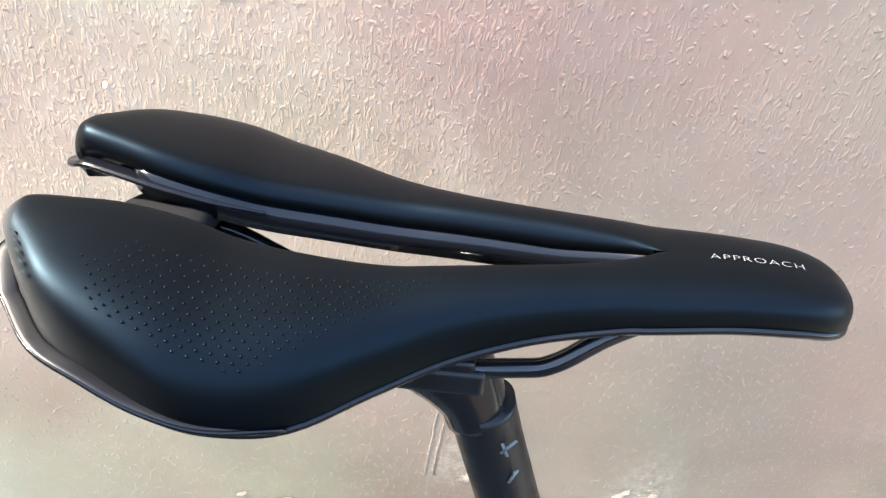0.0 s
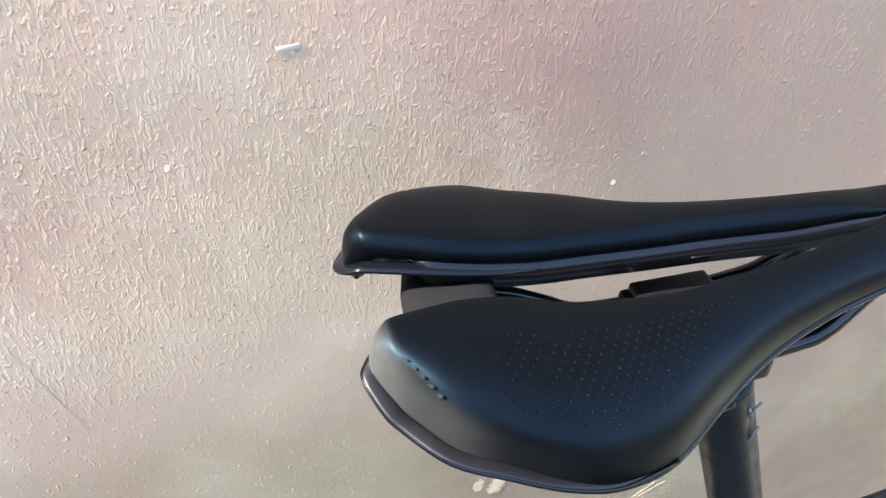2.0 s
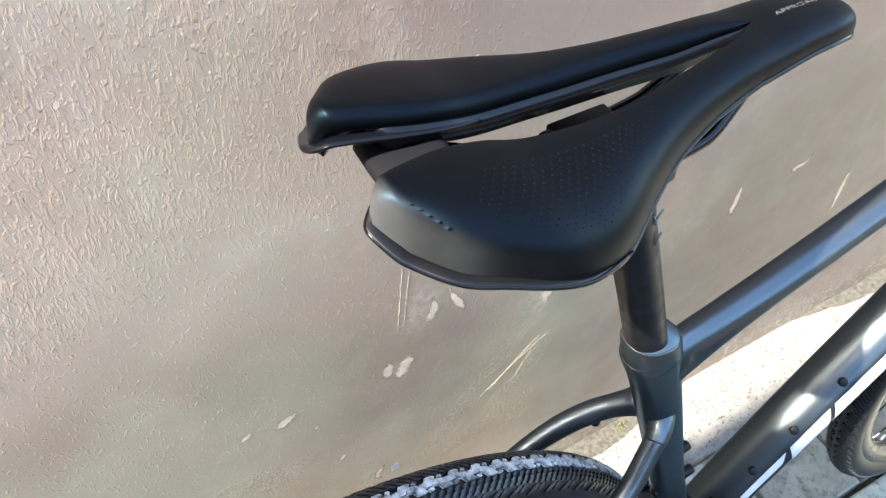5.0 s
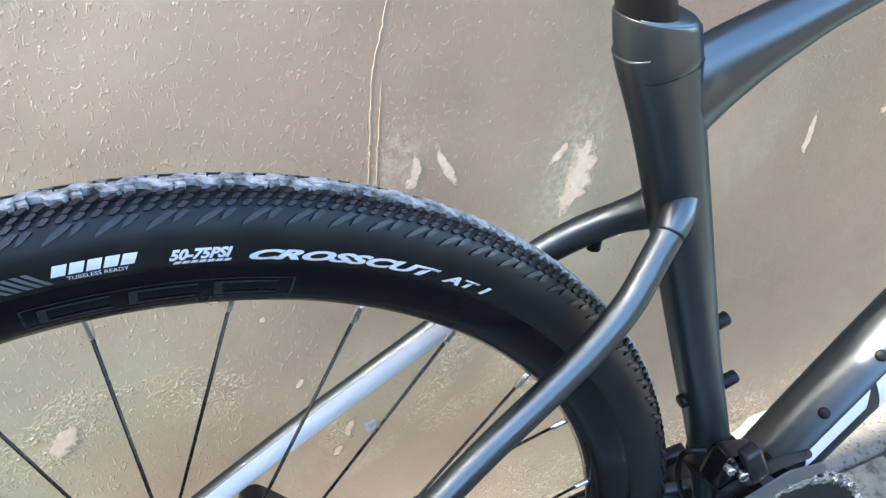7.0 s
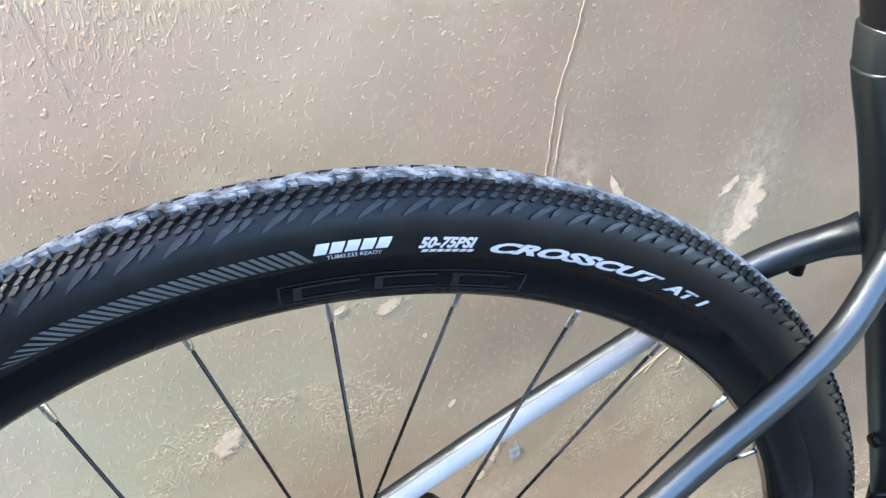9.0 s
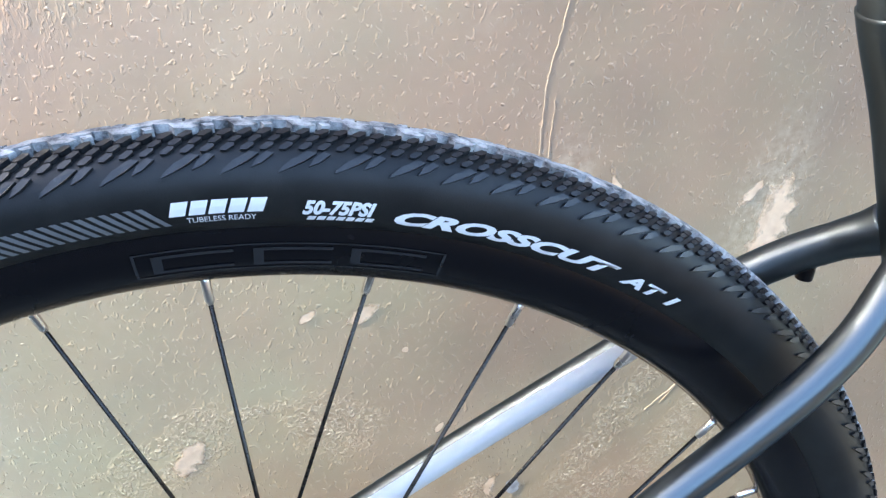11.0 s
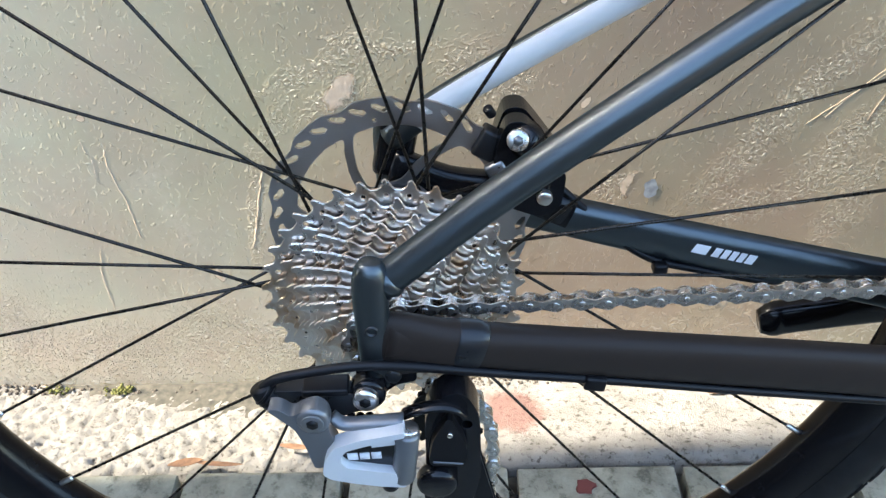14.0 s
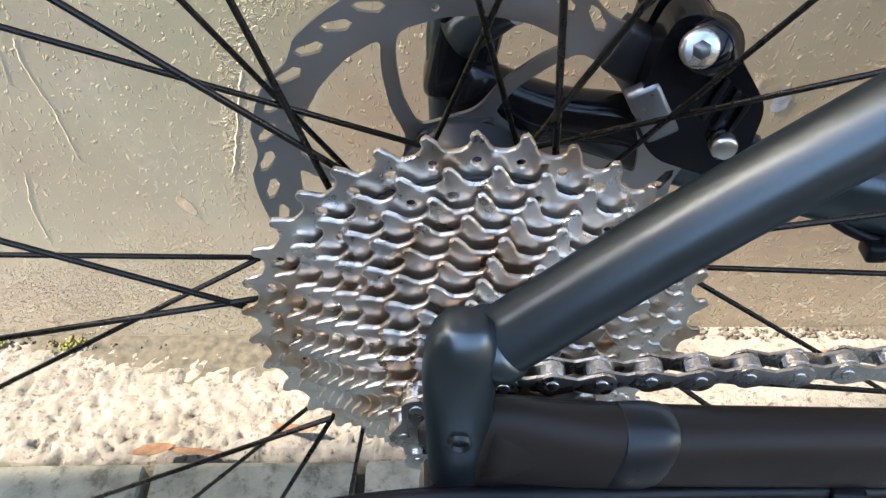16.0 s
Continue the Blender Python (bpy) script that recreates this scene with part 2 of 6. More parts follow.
# stippled places: two arcs behind the brake disc, sweeps ahead of the wheel, spatter over the ground, odd spots
SPOTS = [(-0.150, 0.185, 0.100, 0.012, 8), (-0.140, 0.245, 0.070, 0.014, 6), (-0.118, 0.290, 0.060, 0.016, 30), (-0.060, 0.315, 0.070, 0.022, 62), (-0.070, 0.342, 0.090, 0.018, 72), (-0.010, 0.357, 0.070, 0.012, 84),
         (0.330, 0.320, 0.150, 0.022, 42), (0.280, 0.245, 0.110, 0.024, 40), (0.370, 0.270, 0.130, 0.026, 38), (0.385, 0.195, 0.080, 0.030, 20), (0.290, 0.195, 0.060, 0.030, 70), (0.350, 0.225, 0.080, 0.030, 50),
         (-0.225, 0.050, 0.080, 0.080, 0), (-0.150, 0.025, 0.060, 0.110, 0), (-0.300, 0.030, 0.060, 0.120, 0), (-0.080, 0.030, 0.060, 0.080, 0), (-0.420, 0.060, 0.090, 0.080, 0), (-0.050, 0.345, 0.050, 0.035, 30), (0.060, 0.330, 0.050, 0.060, 20), (0.170, 0.222, 0.030, 0.024, 30)]
places = ellipse(wall_m, *SPOTS[0])
for row in SPOTS[1:]:
    places = maths(wall_m, "MAXIMUM", places, ellipse(wall_m, *row))
ragged = span(wall_m, maths(wall_m, "MULTIPLY_ADD", noise_node(wall_m, 45, 5, 0.7), 1.5, places), 1.05, 1.85)
grit = span(wall_m, noise_node(wall_m, 290, 3, 0.6, distort=0.7), 0.48, 0.64)
stipple = maths(wall_m, "MULTIPLY", grit, ragged)
pale = mix(wall_m, maths(wall_m, "MULTIPLY", stipple, 0.50), tone, (0.80, 0.70, 0.50))
blots = span(wall_m, noise_node(wall_m, 26, 4, 0.6, distort=0.6), 0.66, 0.76, 0.0, 0.16)
smudge = ellipse(wall_m, -0.218, 0.188, 0.060, 0.016, -16)
for row in ((-0.230, 0.244, 0.030, 0.016, 50), (0.196, 0.168, 0.050, 0.016, 70), (-0.327, 0.220, 0.034, 0.010, -40), (0.245, 0.520, 0.050, 0.030, 10), (0.410, 0.470, 0.110, 0.040, 15)):
    smudge = maths(wall_m, "MAXIMUM", smudge, ellipse(wall_m, *row))
smudge = maths(wall_m, "MULTIPLY", smudge, span(wall_m, noise_node(wall_m, 120, 5, 0.7), 0.40, 0.66, 0.0, 0.42))
pale = mix(wall_m, smudge, pale, (0.78, 0.66, 0.50))
# splashes like grains of rice low down, thinning out upwards
rice_where = span(wall_m, maths(wall_m, "MULTIPLY_ADD", noise_node(wall_m, 16, 4, 0.65), -0.16, sep.outputs["Z"]), -0.075, 0.0, 1.0, 0.0)
rice = maths(wall_m, "MULTIPLY", span(wall_m, noise_node(wall_m, 125, 1.5, 0.5, distort=1.8), 0.545, 0.61), rice_where)
flecks = dots(wall_m, 240, 0.17, 0.14, (1.7, 1, 0.55))
pale = mix(wall_m, maths(wall_m, "MAXIMUM", maths(wall_m, "MULTIPLY", rice, 0.42), maths(wall_m, "MULTIPLY", flecks, 0.22)), pale, (0.80, 0.71, 0.55))
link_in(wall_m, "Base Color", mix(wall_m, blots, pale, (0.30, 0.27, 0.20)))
n0 = bump(wall_m, flecks, 0.80, 0.0010, bump(wall_m, rice, 1.0, 0.0030))
n1 = bump(wall_m, relief, 0.62, 0.00085, n0)
n2 = bump(wall_m, stipple, 0.95, 0.0026, n1)
n3 = bump(wall_m, dots(wall_m, 190, 0.22, 0.14, (1.2, 1, 0.7)), 0.80, 0.0010, n2)
n4 = bump(wall_m, dots(wall_m, 85, 0.11, 0.07, (1.4, 1, 0.55)), 0.85, 0.0014, n3)
soft = bump(wall_m, noise_node(wall_m, 12, 3, 0.5), 0.16, 0.004, n4)
low_grain = bump(wall_m, span(wall_m, noise_node(wall_m, 190, 3, 0.6), 0.5, 0.8), 0.12, 0.0006, soft)
link_in(wall_m, "Normal", bump(wall_m, noise_node(wall_m, 650, 3, 0.6), 0.07, 0.0003, low_grain))
link_in(wall_m, "Roughness", ramp(wall_m, noise_node(wall_m, 30), [(0.3, (0.34,) * 3), (0.7, (0.52,) * 3)]))
M["wall"] = wall_m

def chipped(name, lo, hi, grain, cover, fine=0.5, solid=1.0):
    """Bare plaster showing through ragged chips: the paint is left standing between them."""
    m = material(name, lo, 0.9)
    link_in(m, "Base Color", ramp(m, noise_node(m, 60, 5), [(0.3, lo), (0.7, hi)]))
    link_in(m, "Normal", bump(m, noise_node(m, 300, 5), fine, 0.0007))
    link_in(m, "Alpha", ramp(m, noise_node(m, grain, 5, 0.65, distort=0.5), [(cover, (0, 0, 0)), (cover + 0.09, (solid, solid, solid))]))
    return m


bare = chipped("bare_plaster", (0.50, 0.39, 0.28), (0.60, 0.48, 0.35), 90, 0.26, 0.8)
M["bare"] = bare
# where the paint has rubbed off: thinning out towards the edge of the place
peel = material("rubbed_plaster", (0.60, 0.49, 0.36), 0.9)
link_in(peel, "Base Color", ramp(peel, noise_node(peel, 120, 5), [(0.3, (0.70, 0.51, 0.34)), (0.7, (0.86, 0.67, 0.48))]))
link_in(peel, "Normal", bump(peel, noise_node(peel, 160, 5), 0.5, 0.0010))
depth = peel.node_tree.nodes.new("ShaderNodeAttribute")
depth.attribute_name = "depth"
link_in(peel, "Alpha", span(peel, maths(peel, "MULTIPLY_ADD", noise_node(peel, 95, 5, 0.65, distort=0.4), 1.5, depth.outputs["Fac"]), 0.92, 1.40, 0.0, 0.90))
M["peel"] = peel

conc = material("rough_concrete", (0.25, 0.23, 0.20), 0.92)
tone = ramp(conc, noise_node(conc, 30, 7, 0.65), [(0.30, (0.165, 0.156, 0.140)), (0.48, (0.245, 0.232, 0.210)), (0.75, (0.33, 0.314, 0.285))])
pits = ramp(conc, noise_node(conc, 170, 6, 0.66), [(0.34, (0.30, 0.28, 0.26)), (0.46, (1, 1, 1))])
tone = mix(conc, 1.0, tone, pits, "MULTIPLY")
# a worn patch of red paint on the strip
n, l, b = nodes_of(conc)
tc, mp, ln, ad = n.new("ShaderNodeTexCoord"), n.new("ShaderNodeMapping"), n.new("ShaderNodeVectorMath"), n.new("ShaderNodeMath")
mp.inputs["Location"].default_value = (-0.083 * 28, -0.228 * 30, 0)
mp.inputs["Scale"].default_value = (28, 30, 0)
ln.operation, ad.operation = "LENGTH", "MULTIPLY_ADD"
l.new(tc.outputs["Object"], mp.inputs["Vector"])
l.new(mp.outputs["Vector"], ln.inputs[0])
l.new(noise_node(conc, 70, 5, 0.7), ad.inputs[0])
ad.inputs[1].default_value = 1.3
l.new(ln.outputs["Value"], ad.inputs[2])
half = n.new("ShaderNodeMapRange")
l.new(ad.outputs[0], half.inputs["Value"])
half.inputs["From Min"].default_value, half.inputs["From Max"].default_value = 1.35, 1.75
half.inputs["To Min"].default_value, half.inputs["To Max"].default_value = 0.68, 0.0
link_in(conc, "Base Color", mix(conc, half.outputs["Result"], tone, (0.17, 0.060, 0.046)))
link_in(conc, "Normal", bump(conc, noise_node(conc, 320, 7, 0.75), 0.9, 0.004))
M["concrete"] = conc

pav = material("grey_paver", (0.20, 0.21, 0.22), 0.85)
n, l, b = nodes_of(pav)
oi = n.new("ShaderNodeObjectInfo")
tint = ramp(pav, oi.outputs["Random"], [(0.0, (0.25, 0.25, 0.20)), (1.0, (0.34, 0.335, 0.275))])
stain = ramp(pav, noise_node(pav, 22, 7, 0.65), [(0.34, (0.50, 0.50, 0.50)), (0.58, (1.1, 1.1, 1.09))])
pits = ramp(pav, noise_node(pav, 55, 6, 0.7), [(0.36, (0.45, 0.45, 0.42)), (0.48, (1, 1, 1)), (0.70, (1.12, 1.12, 1.10))])
link_in(pav, "Base Color", mix(pav, 1.0, mix(pav, 0.8, tint, stain, "MULTIPLY"), pits, "MULTIPLY"))
link_in(pav, "Normal", bump(pav, noise_node(pav, 380, 5, 0.7), 0.5, 0.0015))
M["paver"] = pav

soil = material("joint_sand", (0.06, 0.055, 0.045), 0.95)
link_in(soil, "Base Color", ramp(soil, noise_node(soil, 120, 6), [(0.3, (0.03, 0.03, 0.025)), (0.7, (0.10, 0.09, 0.07))]))
M["soil"] = soil
unseen_wall_m = material("render_brown", (0.16, 0.12, 0.10), 0.9)
link_in(unseen_wall_m, "Base Color", ramp(unseen_wall_m, noise_node(unseen_wall_m, 3, 5), [(0.3, (0.05, 0.04, 0.033)), (0.7, (0.085, 0.066, 0.054))]))
M["unseen_wall"] = unseen_wall_m


# ---- mesh helpers ----
def part(name, bm, mat, parent=None, label="", smooth=True):
    """Links a bmesh as one mesh object under a thing or a part."""
    me = bpy.data.meshes.new(name)
    bmesh.ops.recalc_face_normals(bm, faces=bm.faces[:])
    bm.to_mesh(me)
    bm.free()
    if smooth:
        me.polygons.foreach_set("use_smooth", [True] * len(me.polygons))
    me.materials.append(M[mat] if isinstance(mat, str) else mat)
    ob = new(name, me)
    ob.parent = parent
    if label:
        ob["label"] = label
    return ob


def spline(points, steps=8):
    """Points along a Catmull-Rom curve; works on tuples of any length."""
    p = [np.array(q, float) for q in points]
    p = [2 * p[0] - p[1], *p, 2 * p[-1] - p[-2]]
    out = []
    for a, b, c, d in zip(p, p[1:], p[2:], p[3:]):
        for i in range(steps):
            t = i / steps
            out.append(0.5 * (2 * b + (c - a) * t + (2 * a - 5 * b + 4 * c - d) * t * t + (3 * b - a - 3 * c + d) * t**3))
    return out + [p[-2]]


def tube(bm, rows, segs=20, caps=True, up=(0, 1, 0), power=2.0):
    """A swept tube: rows of x, y, z, half-width across `up`-side, half-height. power above 2 squares the section off."""
    rings = []
    pts = [Vector(r[:3]) for r in rows]
    for i, r in enumerate(rows):
        d = (pts[min(i + 1, len(pts) - 1)] - pts[max(i - 1, 0)]).normalized()
        side = (Vector(up) - d * d.dot(Vector(up))).normalized()
        other = d.cross(side)
        w, h = r[3], r[4] if len(r) > 4 else r[3]
        ring = []
        for k in range(segs):
            a = 2 * math.pi * k / segs
            c, s = math.cos(a), math.sin(a)
            c, s = math.copysign(abs(c) ** (2 / power), c), math.copysign(abs(s) ** (2 / power), s)
            ring.append(bm.verts.new(pts[i] + side * (w * c) + other * (h * s)))
        rings.append(ring)
    for a, b in zip(rings, rings[1:]):
        for k in range(segs):
            bm.faces.new((a[k], a[(k + 1) % segs], b[(k + 1) % segs], b[k]))
    if caps:
        bm.faces.new(rings[0][::-1])
        bm.faces.new(rings[-1])
    return bm


def rod(points, r, segs=14, steps=8, smooth=True):
    """A bmesh of a round rod along a smooth curve."""
    rows = spline([(*p, r) if len(p) == 3 else p for p in points], steps) if smooth else [(*p, r) for p in points]
    d = Vector(points[-1][:3]) - Vector(points[0][:3])
    return tube(bmesh.new(), rows, segs, up=(0, 1, 0) if abs(d.normalized().y) < 0.8 else (0, 0, 1))


def lathe(profile, segs=96, centre=(0, 0, 0), closed=True, a0=0.0, a1=2 * math.pi):
    """A ring about the y axis: profile of (radius, y)."""
    bm = bmesh.new()
    full = a1 - a0 > 6.28
    n = segs if full else segs + 1
    rings = []
    for i in range(n):
        a = a0 + (a1 - a0) * i / segs
        rings.append([bm.verts.new((centre[0] + r * math.cos(a), centre[1] + y, centre[2] + r * math.sin(a))) for r, y in profile])
    m = len(profile)
    for i in range(segs):
        a, b = rings[i], rings[(i + 1) % n]
        for k in range(m if closed else m - 1):
            bm.faces.new((a[k], a[(k + 1) % m], b[(k + 1) % m], b[k]))
    return bm


def plate(outline, y0, y1, holes=(), bevel=0.0):
    """A flat plate in the x-z plane with holes; outlines are lists of (x, z)."""
    bm = bmesh.new()
    loops = []
    for ring in (outline, *holes):
        vs = [bm.verts.new((x, y0, z)) for x, z in ring]
        loops.append([bm.edges.new((vs[i], vs[(i + 1) % len(vs)])) for i in range(len(vs))])
    bmesh.ops.triangle_fill(bm, use_beauty=True, edges=[e for lp in loops for e in lp])
    faces = bm.faces[:]
    out = bmesh.ops.extrude_face_region(bm, geom=faces)
    bmesh.ops.translate(bm, verts=[v for v in out["geom"] if isinstance(v, bmesh.types.BMVert)], vec=(0, y1 - y0, 0))
    return bm


def cylinder(a, b, r0, r1=None, segs=20, bevel=0.0):
    """A capped cylinder or cone from a to b with an optional rounded rim at both ends."""
    a, b = Vector(a), Vector(b)
    r1 = r0 if r1 is None else r1
    d = (b - a).normalized()
    k = min(bevel, (b - a).length / 3)
    rows = [(a, r0 - k), (a + d * k * 0.35, r0 - k * 0.3), (a + d * k, r0), (b - d * k, r1), (b - d * k * 0.35, r1 - k * 0.3), (b, r1 - k)] if k else [(a, r0), (b, r1)]
    return tube(bmesh.new(), [(*p, r) for p, r in rows], segs, up=(0, 1, 0) if abs(d.y) < 0.8 else (0, 0, 1))


def block(size, at=(0, 0, 0), bevel=0.001, turn=(0, 0, 0), segs=2):
    bm = bmesh.new()
    bmesh.ops.create_cube(bm, size=1.0, matrix=Matrix.Diagonal((*size, 1)))
    if bevel:
        bmesh.ops.bevel(bm, geom=bm.edges[:], offset=bevel, segments=segs, affect="EDGES", profile=0.6)
    bmesh.ops.transform(bm, matrix=pose(*at, *turn), verts=bm.verts[:])
    return bm


def merge(*bms):
    """Joins bmeshes into the first."""
    first = bms[0]
    for other in bms[1:]:
        me = bpy.data.meshes.new("tmp")
        other.to_mesh(me)
        other.free()
        first.from_mesh(me)
        bpy.data.meshes.remove(me)
    return first


def fillet(points, r=0.003, steps=4):
    """A closed outline of (x, z) with rounded corners."""
    out = []
    n = len(points)
    for i in range(n):
        p, a, b = (Vector(points[j % n]) for j in (i, i - 1, i + 1))
        da, db = (a - p), (b - p)
        k = min(r, da.length * 0.45, db.length * 0.45)
        s, e = p + da.normalized() * k, p + db.normalized() * k
        for j in range(steps + 1):
            t = j / steps
            out.append(tuple(s * (1 - t) ** 2 + p * (2 * t * (1 - t)) + e * t * t))
    return out


def circle(cx, cz, r, n=16, start=0.0):
    return [(cx + r * math.cos(start + 2 * math.pi * i / n), cz + r * math.sin(start + 2 * math.pi * i / n)) for i in range(n)]


def lettering(text, size, mat, parent, place, name="lettering", label="", extrude=0.00015, shear=0.0, spacing=1.0, subdivide=0, bold=0.0):
    """Built-in-font letters laid by place(u, v, h): u along the line, v up, h off the surface, in metres."""
    cu = bpy.data.curves.new("text", "FONT")
    cu.body, cu.size, cu.shear, cu.space_character, cu.resolution_u = text, size, shear, spacing, 3
    cu.offset = bold
    ob = bpy.data.objects.new("text", cu)
    scene.collection.objects.link(ob)
    bpy.context.view_layer.update()
    me = bpy.data.meshes.new_from_object(ob.evaluated_get(bpy.context.evaluated_depsgraph_get()))
    bpy.data.objects.remove(ob)
    bm = bmesh.new()
    bm.from_mesh(me)
    bpy.data.meshes.remove(me)
    bmesh.ops.triangulate(bm, faces=bm.faces[:])
    if subdivide:
        long = [e for e in bm.edges if e.calc_length() > subdivide]
        if long:
            bmesh.ops.subdivide_edges(bm, edges=long, cuts=2)
    wide = max((v.co.x for v in bm.verts), default=0)
    for v in bm.verts:
        v.co = place(v.co.x, v.co.y, extrude, wide)
    ob = part(name, bm, mat, parent, label, smooth=False)
    return ob


earth = material("dark_earth", (0.045, 0.04, 0.035), 0.95)
link_in(earth, "Base Color", ramp(earth, noise_node(earth, 8, 6), [(0.3, (0.07, 0.050, 0.034)), (0.7, (0.14, 0.10, 0.066))]))
M["earth"] = earth

# ---- the place ----
WALL_Y = 0.2826
EDGE_Y = 0.157           # where the concrete strip meets the pavers


def wall_slab(name, x0, x1, y0, y1, z0, z1, mat):
    return part(name, block((x1 - x0, y1 - y0, z1 - z0), ((x0 + x1) / 2, (y0 + y1) / 2, (z0 + z1) / 2), 0.004), mat, smooth=False)


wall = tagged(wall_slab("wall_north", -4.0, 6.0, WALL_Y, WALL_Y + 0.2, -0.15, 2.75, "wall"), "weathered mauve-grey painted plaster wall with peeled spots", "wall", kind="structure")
# an unseen wall added to cast the shade in which the yard and the bicycle stand
unseen_wall = tagged(wall_slab("wall_west", -2.6, -2.0, -6.5, 0.010, -0.15, 3.25, "unseen_wall"), "plain brown rendered wall added out of view to shade the yard", "wall", kind="structure")
# unseen wall added to close the yard on the far side
across = tagged(wall_slab("wall_south", -9.0, 11.0, -6.8, -6.5, -0.15, 2.0, "unseen_wall"), "unseen plain brown rendered wall added across the yard", "wall", kind="structure")

bm = bmesh.new()
bmesh.ops.create_grid(bm, x_segments=2, y_segments=2, size=300, matrix=pose(0, 0, -0.024))
ground = tagged(part("ground", bm, "soil", smooth=False), "dark sandy ground in the joints between pavers", "ground", kind="structure")

# concrete strip along the foot of the wall: rough to the rear of the bike, trowelled ahead of it
def strip_height(x, y):
    rough = min(max((0.05 - x) / 0.1, 0.0), 1.0)
    k = (y - EDGE_Y) / (WALL_Y - EDGE_Y)
    z = -0.004 - 0.022 * k + 0.004 * math.sin(9 * x)
    p = Vector((x * 105, y * 105, 0))
    lumps = noise.noise(p) * 0.5 + noise.noise(p * 2.3) * 0.35 + noise.noise(p * 5.1) * 0.2
    pits = min(noise.noise(p * 1.25 + Vector((5, 3, 1))) + 0.05, 0) * 1.2
    z += rough * (0.0075 * lumps + 0.010 * pits * (1.2 - k)) + (1 - rough) * 0.0012 * noise.noise(p * 0.3)
    if k < 0.09:
        z -= (0.09 - k) * (0.10 + 0.05 * noise.noise(Vector((x * 40, 2, 2))))
    return z


bm = bmesh.new()
xs = [-1.3 + 0.008 * i for i in range(60)] + [-0.82 + 0.0030 * i for i in range(322)] + [0.146 + 0.016 * i for i in range(170)]
ys = [EDGE_Y + (WALL_Y + 0.004 - EDGE_Y) * j / 42 for j in range(43)]
grid = [[bm.verts.new((x, y + (0.004 * noise.noise(Vector((x * 30, 0, 5))) if j == 0 else 0), strip_height(x, y))) for j, y in enumerate(ys)] for x in xs]
for a, b in zip(grid, grid[1:]):
    for j in range(len(ys) - 1):
        bm.faces.new((a[j], b[j], b[j + 1], a[j + 1]))
low = [bm.verts.new((x, ys[0], -0.06)) for x in xs]
for i in range(len(xs) - 1):
    bm.faces.new((low[i], low[i + 1], grid[i + 1][0], grid[i][0]))
strip = tagged(part("trim_strip", bm, "concrete"), "rough pale concrete strip along the foot of the wall", "concrete strip", kind="structure")


def peeled(points, seed, mat="peel", name="peeled_patch"):
    """A place where the paint is gone, along (x, z, half width) points, ragged at its edges."""
    rows = [tuple(p) for p in spline([(x, w, z) for x, z, w in points], 6)]
    bm = bmesh.new()
    layer = bm.verts.layers.float.new("depth")
    strips = []
    for i, (x, w, z) in enumerate(rows):
        a, c = Vector(rows[max(i - 1, 0)]), Vector(rows[min(i + 1, len(rows) - 1)])
        d = Vector((c.x - a.x, 0, c.z - a.z)).normalized()
        across = Vector((d.z, 0, -d.x))
        row = []
        for k in (-1.0, -0.55, 0.0, 0.55, 1.0):
            wild = 1 + 0.5 * noise.noise(Vector((x * 160, z * 160, seed * 3.1 + (5 if k > 0 else 0))))
            v = bm.verts.new(Vector((x, WALL_Y - 0.00010 - 0.00003 * (seed % 7), z)) + across * k * w * 1.25 * wild)
            v[layer] = (1 - abs(k) ** 1.5) * min(1.0, 3.0 * i / (len(rows) - 1), 3.0 * (1 - i / (len(rows) - 1)))
            row.append(v)
        strips.append(row)
    for p, q in zip(strips, strips[1:]):
        for k in range(4):
            bm.faces.new((p[k], p[k + 1], q[k + 1], q[k]))
    return part(name, bm, mat, wall, smooth=False)


def spot(cx, cz, length, width, tilt):
    """A rounded place: its long axis tilted from the vertical, in degrees."""
    c, s = math.cos(radians(tilt)), math.sin(radians(tilt))
    return [(cx + length / 2 * k * s, cz + length / 2 * k * c, width / 2 * w) for k, w in ((-1.0, 0.25), (-0.6, 0.85), (0.0, 1.0), (0.5, 0.8), (1.0, 0.2))]


# ---- the bicycle, leaning 4.5 degrees to the wall ----
bicycle = new("bicycle")
bicycle.empty_display_size = 0.2
bicycle.matrix_world = pose(0, 0, 0, -4.475, 0, 0.24)
tagged(bicycle, "dark grey gravel bicycle leaning against a plaster wall", "bicycle")
HUB = Vector((0, 0, 0.349))
BB = Vector((0.420, 0, 0.275))
FRONT = Vector((1.012, 0, 0.349))
SPOKE_A0, SPOKES = 86.98, 28


def mid(z):
    """The middle of the frame at that height."""
    return -0.022 * (z - 0.349)


def on_wheel(angle, r, y, hub=HUB):
    a = radians(angle)
    return Vector((hub.x + r * math.cos(a), y, hub.z + r * math.sin(a)))


def sidewall_y(r):
    """Half the tyre's width at a radius."""
    pts = [(0.3150, 0.0150), (0.3200, 0.0176), (0.3260, 0.0192), (0.3320, 0.0194), (0.3380, 0.0178), (0.3430, 0.0142), (0.3460, 0.0098), (0.3475, 0.005), (0.348, 0.0)]
    for (a, b), (c, d) in zip(pts, pts[1:]):
        if r <= c:
            return b + (d - b) * (max(r, a) - a) / (c - a)
    return 0.0


